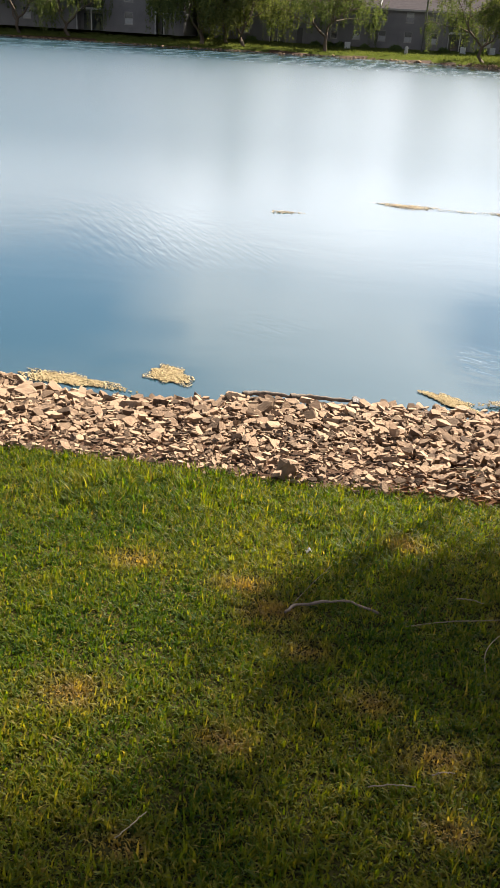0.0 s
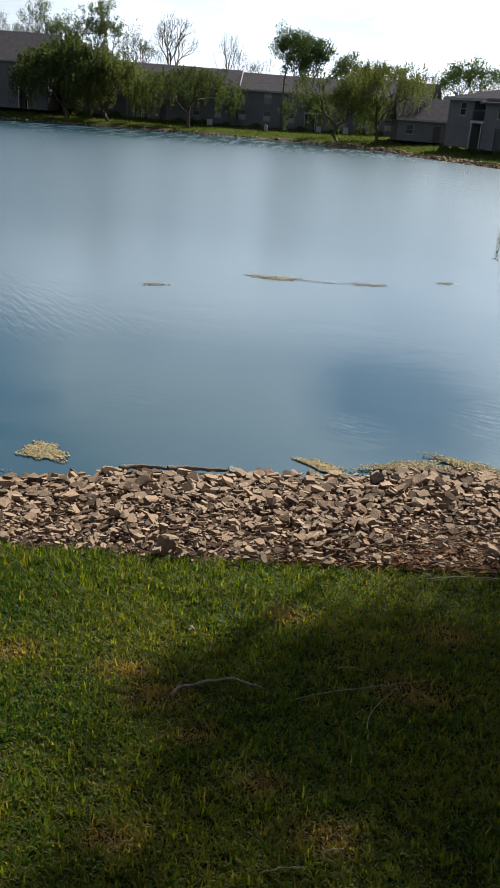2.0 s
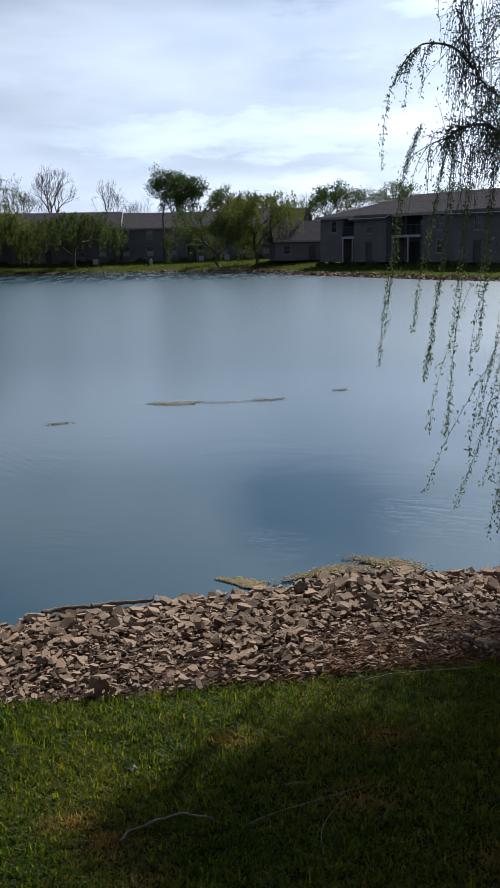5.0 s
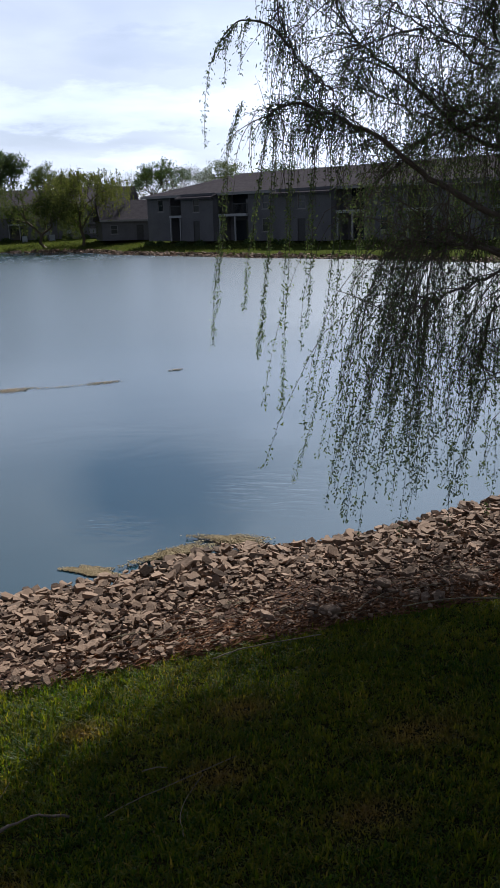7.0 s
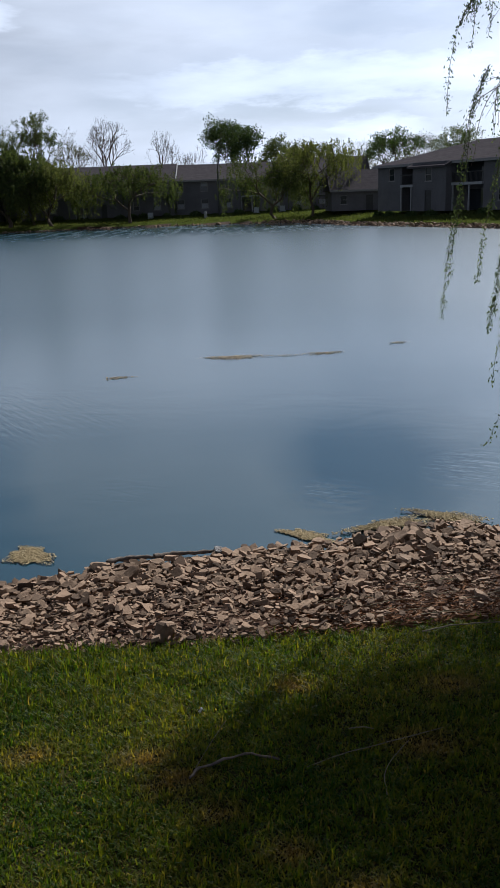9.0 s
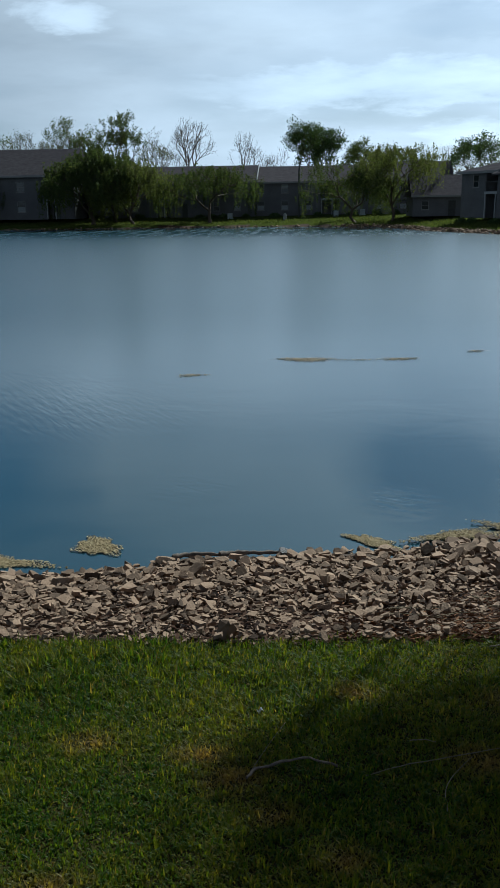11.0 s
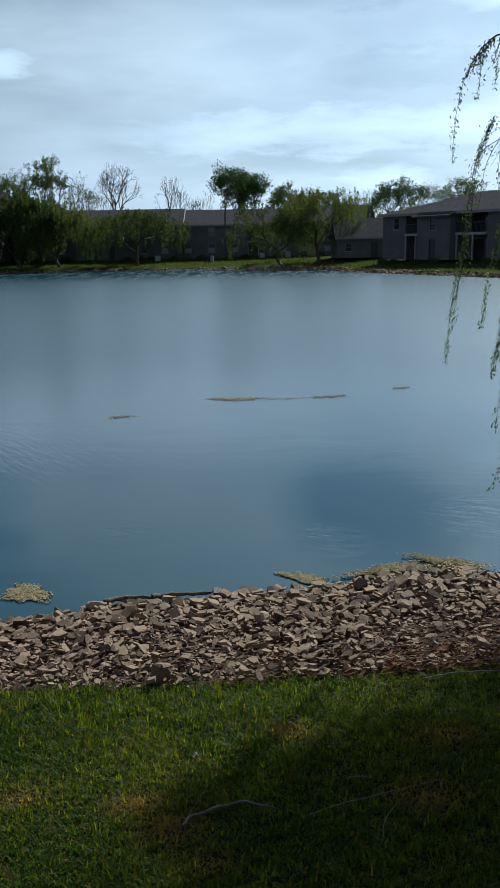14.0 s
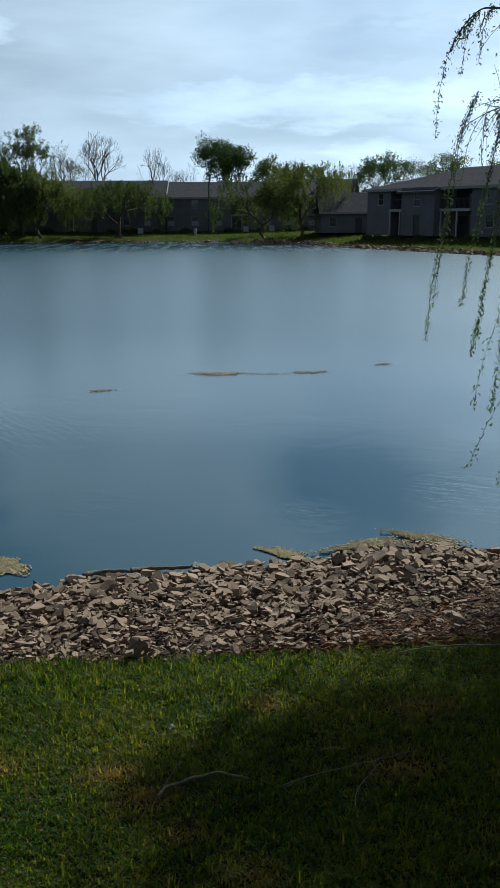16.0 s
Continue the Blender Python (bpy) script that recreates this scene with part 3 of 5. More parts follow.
building(-10.1, 141.2, 1.3, 0, 28.0, 12, 5.5, 7.9, [
    (0.0, 10.6, 0.0, [(0.3, 1.45, 1.0, 2.45, -1.0), (0.3, 1.45, 3.65, 5.05, 0.0)] + pair(4.8, up=0.45) + pair(8.6)), (10.6, 13.8, 1.6, []),
    (13.8, 28.0, 0.0, pair(16.5) + pair(20.0) + pair(24.0))],
    "grey two-storey apartment block with white blinds")
building(13.4, 122, 1.35, 0, 10.4, 9, 3.0, 5.5, [(0.0, 10.4, 0.0, [(1.2, 2.2, 0.9, 2.1, 0.0), (4.9, 5.9, 0.0, 2.1, "door"), (7.3, 8.3, 0.9, 2.1, 0.0)])],
         "low single-storey wing with brown roof")
building(12.5, 156, 1.8, 0, 11.2, 10, 5.6, 8.4, [(0.0, 11.2, 0.0, pair(3.0) + pair(8.0))], "grey apartment block behind the others")

# dark pole, pale marker post and air conditioners on the far lawn
p = thing("utility_pole", -2.95, 138.6, ground_z(-2.95, 138.6) - 0.3, 0, "dark slender pole in front of the apartments", "pole")
co, fa = tubes([([(0, 0, 0), (0.05, 0, 4), (0.02, 0, 7.4), (0.25, 0, 8.8)], [0.17, 0.15, 0.13, 0.12])], 8)
part("shaft", fast_mesh("shaft", co, fa, True), M_darkframe, p)
part("cap", box_mesh(0.12, 0.38, -0.13, 0.13, 8.78, 8.9, bevel=0.02), M_darkframe, p)
p = thing("marker_post", -5.0, 133.5, ground_z(-5, 133.5) - 0.05, 0, "short white marker post on the lawn", "post")
co, fa = tubes([([(0, 0, 0), (0, 0, 0.9), (0, 0, 1.05)], [0.26, 0.26, 0.20])], 10)
part("shaft", fast_mesh("shaft", co, fa, True), M_white, p)
part("cap", box_mesh(-0.16, 0.16, -0.16, 0.16, 1.04, 1.12, bevel=0.03), M_white, p)
for x in (3.0, 7.2, -14.0):
    p = thing("air_conditioner", x, 138.2, ground_z(x, 138.2), 0, "grey outdoor air conditioner beside the wall", "air conditioner", group="air conditioners by the apartments")
    part("casing", box_mesh(-0.4, 0.4, -0.4, 0.4, 0.08, 0.85, bevel=0.03), M_metal, p)
    bm = bmesh.new()
    bmesh.ops.create_cone(bm, cap_ends=True, segments=16, radius1=0.33, radius2=0.3, depth=0.05, matrix=Matrix.Translation((0, 0, 0.885)))
    part("fan_guard", bm, M_darkframe, p)
    part("pad", box_mesh(-0.5, 0.5, -0.5, 0.5, -0.15, 0.076), M_metal, p)
# clipped shrubs along the foot of the walls
rngb = np.random.default_rng(21)


def shrub(x, y, r):
    z = ground_z(x, y)
    n = 420
    c = rngb.normal(size=(n, 3))
    c /= np.linalg.norm(c, axis=1, keepdims=True)
    c *= r * (0.55 + 0.5 * rngb.random((n, 1)))
    c[:, 2] = np.abs(c[:, 2]) * 0.75
    co, fa = leaf_quads(rngb, c, rngb.normal(size=(n, 3)), rngb.uniform(0.15, 0.3, n), rngb.uniform(0.06, 0.12, n))
    s = thing("shrub", x, y, z, 0, "low dark green shrub at the foot of the wall", "shrub", group="shrubs along the apartments")
    part("foliage", fast_mesh("foliage", co, fa), M_leaf_dark, s)
    co, fa = tubes([([(0, 0, -0.05), (0.03, 0, r * 0.4), (0.1 * r, 0.05, r * 0.7)], [0.04, 0.03, 0.01]), ([(0, 0, 0.05), (-0.2 * r, 0.1, r * 0.6)], [0.03, 0.01])], 5)
    part("stem", fast_mesh("stem", co, fa), M_bark, s)


for x in (-36, -33.5, -29, -19, -17, -15.2, -11.5, -6.8, 0.2, 5.6, 9.5, 12.5):
    shrub(x, 139.0 + 0.3 * math.sin(x), 0.7 + 0.25 * abs(math.sin(x * 3)))
for u in (1.2, 2.9, 7.4, 10.3, 16.2, 19.2, 21.5, 25.0, 31.0, 33.0, 38.4, 41.0):
    dx, dy = 29 / 53.54, -45 / 53.54
    o = 2.0 if 6 < u < 12 or 20 < u < 27 or 37 < u < 43 else 0.9
    shrub(18.2 + (dx * u + dy * o) * 1.14, 110.8 + (dy * u - dx * o) * 1.14, 0.6 + 0.2 * abs(math.sin(u * 2)))


# ---------- trees across the pond ----------
def skeleton(rng, h, spread, fork, rise, levels, r0):
    """A trunk that divides again and again; returns the polylines and the points where leaves gather."""
    lines, tips = [], []

    def grow(p, d, L, r, left):
        side = rng.normal(0, 0.07 * L, 3)
        mid, end = p + d * L * 0.5 + side, p + d * L + side * 0.4
        lines.append([np.stack([p, mid, end]), [r, r * 0.85, r * 0.7]])
        if left <= 3:
            tips.append(mid)
        if left == 0:
            tips.append(end)
            return
        turn = rng.uniform(0, 6.28)
        for n in range(2 if 2 < left < levels - 1 and rng.random() < 0.35 else 3):
            u = np.cross(d, (0.3, 0.2, 1.0) if abs(d[2]) < 0.9 else (1.0, 0.2, 0.1))
            u /= np.linalg.norm(u)
            v = np.cross(d, u)
            a, t = rng.normal(0.62, 0.13), turn + n * 2.1 + rng.normal(0, 0.25)
            e = d * math.cos(a) + (u * math.cos(t) + v * math.sin(t)) * math.sin(a) + (0, 0, 0.22 * rise)
            grow(end if n else mid + (end - mid) * rng.uniform(0.5, 1), e / np.linalg.norm(e), L * rng.uniform(0.62, 0.88), r * 0.6, left - 1)

    grow(np.zeros(3), np.array([rng.normal(0, 0.05), rng.normal(0, 0.05), 1.0]), 1.0, 1.0, levels)
    # straighten the lean, then bring the crown to its size
    tips = np.array(tips)
    centre, level = tips[:, :2].mean(0), tips[:, 2].mean() - 1
    upright = lambda q: np.column_stack([q[:, :2] - centre * np.clip((q[:, 2:] - 1) / level, 0, 1), q[:, 2]])
    tips, lines = upright(tips), [(upright(q), r) for q, r in lines]
    top, wide = tips[:, 2].max(), np.quantile(np.hypot(tips[:, 0], tips[:, 1]), 0.75)

    def fit_size(q):
        z = np.where(q[:, 2] < 1, q[:, 2] * fork * h, fork * h + (q[:, 2] - 1) / (top - 1) * (1 - fork) * h)
        return np.column_stack([q[:, :2] * spread / wide, z])

    lines = [(fit_size(q), np.array(r) * r0) for q, r in lines]
    return lines, fit_size(tips)


def ball(rng, n):
    """Points spread through a unit ball."""
    v = rng.normal(size=(n, 3))
    return v / np.linalg.norm(v, axis=1, keepdims=True) * rng.random((n, 1)) ** 0.45


def far_tree(x, y, h, spread, leaves, mat, label, seed, fork=0.25, levels=5, droop=0.0, clump=0.5, size=0.28, r0=0.2, rise=0.6, name="tree"):
    rng = np.random.default_rng(seed)
    t = thing(name, x, y, ground_z(x, y) - 0.1, rng.uniform(0, 360), label, "tree", group="trees across the pond")
    lines, tips = skeleton(rng, h, spread, fork, rise, levels, r0)
    trunk_co, trunk_fa = tubes(lines[:1], 8)
    part("trunk", fast_mesh("trunk", trunk_co, trunk_fa, True), M_bark, t)
    co, fa = tubes(lines[1:], 4)
    part("branchwork", fast_mesh("branchwork", co, fa, True), M_bark, t)
    c = tips[rng.integers(0, len(tips), leaves)] + ball(rng, leaves) * clump
    d = rng.normal(size=(leaves, 3))
    if droop:
        # leaves in hanging strands, thirty to a strand
        m = leaves // 30
        top = tips[rng.integers(0, len(tips), m)] + ball(rng, m) * clump
        long = droop * (0.15 + 0.85 * rng.random(m) ** 1.4) * np.clip(np.hypot(top[:, 0], top[:, 1]) / spread, 0.3, 1)
        long = np.minimum(long, np.maximum(top[:, 2] - 0.8, 0.1))
        f = rng.random((m, 30))
        c = np.repeat(top, 30, axis=0) + rng.normal(0, 0.07, (m * 30, 3))
        c[:, 2] -= (f * long[:, None]).ravel()
        c[:, :2] += np.repeat(rng.normal(0, 0.12, (m, 2)), 30, axis=0) * f.reshape(-1, 1)
        d = rng.normal(size=(m * 30, 3)) + (0, 0, -1.6)
    n = len(c)
    co, fa = leaf_quads(rng, c, d, rng.uniform(0.7, 1.4, n) * size, rng.uniform(0.25, 0.45, n) * size)
    part("crown", fast_mesh("crown", co, fa), mat, t)
    return t


W = "weeping willow in pale spring leaf on the far bank"
Y = "full leafy tree with yellow-green leaves on the far bank"
far_tree(-16.6, 132.0, 9.0, 6.8, 21000, M_leaf_green, W, 11, 0.24, droop=4.0, clump=0.7, size=0.20, name="willow_tree", r0=0.30, rise=0.5)
far_tree(5.6, 125.5, 9.2, 5.6, 19000, M_leaf_green, W, 12, 0.22, droop=4.2, clump=0.7, size=0.19, name="willow_tree", r0=0.27, rise=0.6)
far_tree(10.8, 123.6, 10.6, 5.6, 21000, M_leaf_spring, W, 13, 0.22, droop=4.6, clump=0.7, size=0.19, name="willow_tree", r0=0.27, rise=0.7)
far_tree(-28.2, 130.2, 9.4, 4.8, 20000, M_leaf_spring, "leafy willow with yellow-green spring crown", 14, 0.16, droop=4.6, clump=0.9, size=0.23, name="willow_tree", r0=0.30, rise=0.5)
far_tree(-34.6, 130.5, 12.0, 6.0, 38000, M_leaf_green, "full leafy tree leaning over the far water", 15, 0.14, droop=4.8, clump=1.05, size=0.25, r0=0.36, rise=0.5)
far_tree(-31.6, 133.5, 10.6, 4.8, 16000, M_leaf_spring, Y, 16, 0.16, droop=3.4, clump=0.9, size=0.23, r0=0.26, rise=0.6)
far_tree(-55.0, 130.0, 8.6, 4.8, 9000, M_leaf_green, W, 17, 0.2, droop=4.2, clump=0.9, size=0.22, name="willow_tree", r0=0.28, rise=0.5)
far_tree(-63.0, 130.0, 10.2, 5.4, 9000, M_leaf_green, W, 18, 0.2, droop=4.4, clump=0.9, size=0.23, name="willow_tree", r0=0.3, rise=0.5)
far_tree(-72.0, 130.5, 11.5, 5.8, 9000, M_leaf_green, "full leafy tree on the far bank", 19, 0.2, droop=3.6, clump=1.0, size=0.24, r0=0.3, rise=0.6)
# trees behind the roofs
T = "tall upright tree in thin spring leaf behind the roofs"
B = "bare tree with fine forked branches behind the roofs"
far_tree(-0.5, 166, 17.0, 4.3, 16000, M_leaf_dark, "round dark broadleaf tree behind the roofs", 31, 0.24, 6, clump=0.75, size=0.27, r0=0.30, rise=0.9)
far_tree(7.6, 170, 13.6, 3.8, 6000, M_leaf_green, "slim green tree behind the roofs", 32, 0.36, clump=0.6, size=0.25, rise=1.0)
far_tree(-39.5, 175, 20.3, 3.8, 7000, M_leaf_green, T, 33, 0.30, clump=0.5, size=0.25, rise=2.2, r0=0.28)
far_tree(-34, 178, 17.0, 3.6, 2200, M_leaf_grey, T, 34, 0.22, clump=0.5, size=0.22, rise=1.8)
far_tree(-24.8, 170, 18.3, 4.2, 500, M_leaf_grey, B, 35, 0.36, 6, clump=0.4, size=0.16, rise=0.9, r0=0.34)
far_tree(-29.5, 176, 14.0, 3.4, 700, M_leaf_grey, B, 48, 0.3, clump=0.45, size=0.18, rise=1.2, r0=0.22)
far_tree(-14.0, 175, 15.8, 3.0, 350, M_leaf_grey, B, 36, 0.36, 6, clump=0.4, size=0.15, rise=0.9, r0=0.24)
far_tree(-9.4, 174, 12.6, 2.4, 250, M_leaf_grey, B, 37, 0.38, clump=0.4, size=0.15, rise=1.0, r0=0.20)
far_tree(-48.0, 174, 18.8, 5.0, 6000, M_leaf_green, T, 38, 0.25, clump=0.7, size=0.24, rise=1.4, r0=0.3)
far_tree(-54, 176, 17.8, 3.6, 1600, M_leaf_grey, B, 39, 0.25, clump=0.55, size=0.2, rise=1.4, r0=0.26)
far_tree(-60, 174, 17.0, 3.6, 1400, M_leaf_grey, B, 47, 0.25, clump=0.55, size=0.2, rise=1.4, r0=0.26)
far_tree(-66, 172, 16.0, 5.0, 3600, M_leaf_green, T, 40, 0.25, clump=0.9, size=0.28, rise=1.0, r0=0.3)
far_tree(15.6, 172, 13.4, 4.0, 3400, M_leaf_grey, "tree in thin spring leaf behind the roofs", 41, 0.3, clump=0.6, size=0.22, rise=0.8)
far_tree(11.8, 176, 13.2, 3.6, 1600, M_leaf_grey, "tree in thin spring leaf behind the roofs", 42, 0.3, clump=0.6, size=0.22, rise=0.9)
far_tree(28.4, 160, 13.6, 4.6, 7000, M_leaf_dark, "green tree with open crown behind the roofs", 43, 0.36, clump=0.65, size=0.26, r0=0.25, rise=1.0)
far_tree(24.6, 170, 12.6, 2.6, 300, M_leaf_grey, B, 49, 0.3, clump=0.4, size=0.16, rise=1.1, r0=0.2)
far_tree(35.5, 168, 13.4, 4.2, 1500, M_leaf_grey, "bare tree behind the roofs", 44, 0.3, clump=0.5, size=0.2, rise=1.1)
far_tree(41, 164, 13.6, 4.4, 4420, M_leaf_green, "green tree with open crown behind the roofs", 45, 0.3, clump=0.7, size=0.26, rise=0.9)
far_tree(47, 150, 12.6, 4.4, 4420, M_leaf_dark, "green tree behind the roofs", 46, 0.3, clump=0.7, size=0.26, rise=0.9)

# distant woods, low over the roofs
rngw = np.random.default_rng(77)
cs = []
for n in range(210):
    az = radians(rngw.uniform(-50, 62))
    r = rngw.uniform(215, 300)
    x, y = r * math.sin(az), r * math.cos(az)
    hh = rngw.uniform(7, 13.5)
    m = 420
    c = ball(rngw, m) * (4.2, 4.2, hh * 0.45) + (x, y, 2 + hh * 0.5)
    cs.append(c[c[:, 2] > 1.5])
cs = np.concatenate(cs)
co, fa = leaf_quads(rngw, cs, rngw.normal(size=cs.shape), rngw.uniform(0.35, 0.8, len(cs)), rngw.uniform(0.12, 0.26, len(cs)))
tagged(part("far_woods", fast_mesh("far_woods", co, fa), M_leaf_grey), "distant woods in thin spring leaf beyond the roofs", "woods", kind="stuff")

# turf across the pond, in short tufts
m = 90000
c = np.stack([rngw.uniform(-75, 34, m), rngw.uniform(84, 142, m)], 1)
sd = shore_distance(c[:, 0], c[:, 1])
c = c[(sd > 0.8) & (sd < 13)]
m = len(c)
c = np.column_stack([c, height(c[:, 0], c[:, 1]) + 0.03])
d = rngw.normal(0, 0.5, (m, 3)) + (0, 0, 1)
co, fa = leaf_quads(rngw, c, d, rngw.uniform(0.10, 0.24, m), rngw.uniform(0.03, 0.07, m))
me = fast_mesh("turf", co, fa)
tagged(part("far_turf", me, M_turf), "mown lawn along the far water", "grass", kind="stuff")


# ---------- the willow on the near bank ----------
rng = np.random.default_rng(5)


def smooth_line(pts, n):
    """A Catmull-Rom line through a few points."""
    p = np.asarray(pts, float)
    p = np.concatenate([[2 * p[0] - p[1]], p, [2 * p[-1] - p[-2]]])
    out = []
    for s in np.linspace(0, len(pts) - 1 - 1e-6, n):
        i, f = int(s), s - int(s)
        a, b, c, d = p[i:i + 4]
        out.append(0.5 * (2 * b + (c - a) * f + (2 * a - 5 * b + 4 * c - d) * f**2 + (3 * b - a - 3 * c + d) * f**3))
    return np.array(out)


TX, TY = 5.75, 4.95
TZ = ground_z(TX, TY)
willow = thing("willow_tree", TX, TY, TZ, 0, "weeping willow with hanging leafy strands over the stone bank", "tree")
trunk_pts = [(TX, TY, TZ - 0.15), (TX - 0.03, TY - 0.02, TZ + 0.8), (TX - 0.12, TY - 0.04, 2.4), (TX - 0.2, TY - 0.05, 3.3), (TX - 0.1, TY, 4.6), (TX, TY + 0.05, 6.0)]


def willow_part(name, co, fa, mat, smooth=True, label="", kind=""):
    ob = part(name, fast_mesh(name, np.asarray(co) - (TX, TY, TZ), fa, smooth), mat, willow, label)
    if kind:
        tagged(ob, kind=kind)
    return ob


co, fa = tubes([(smooth_line(trunk_pts, 16), np.concatenate([[0.36, 0.29], np.linspace(0.26, 0.11, 14)]))], 12)
willow_part("trunk", co, fa, M_bark)
J = (TX - 0.2, TY - 0.05, 3.05)
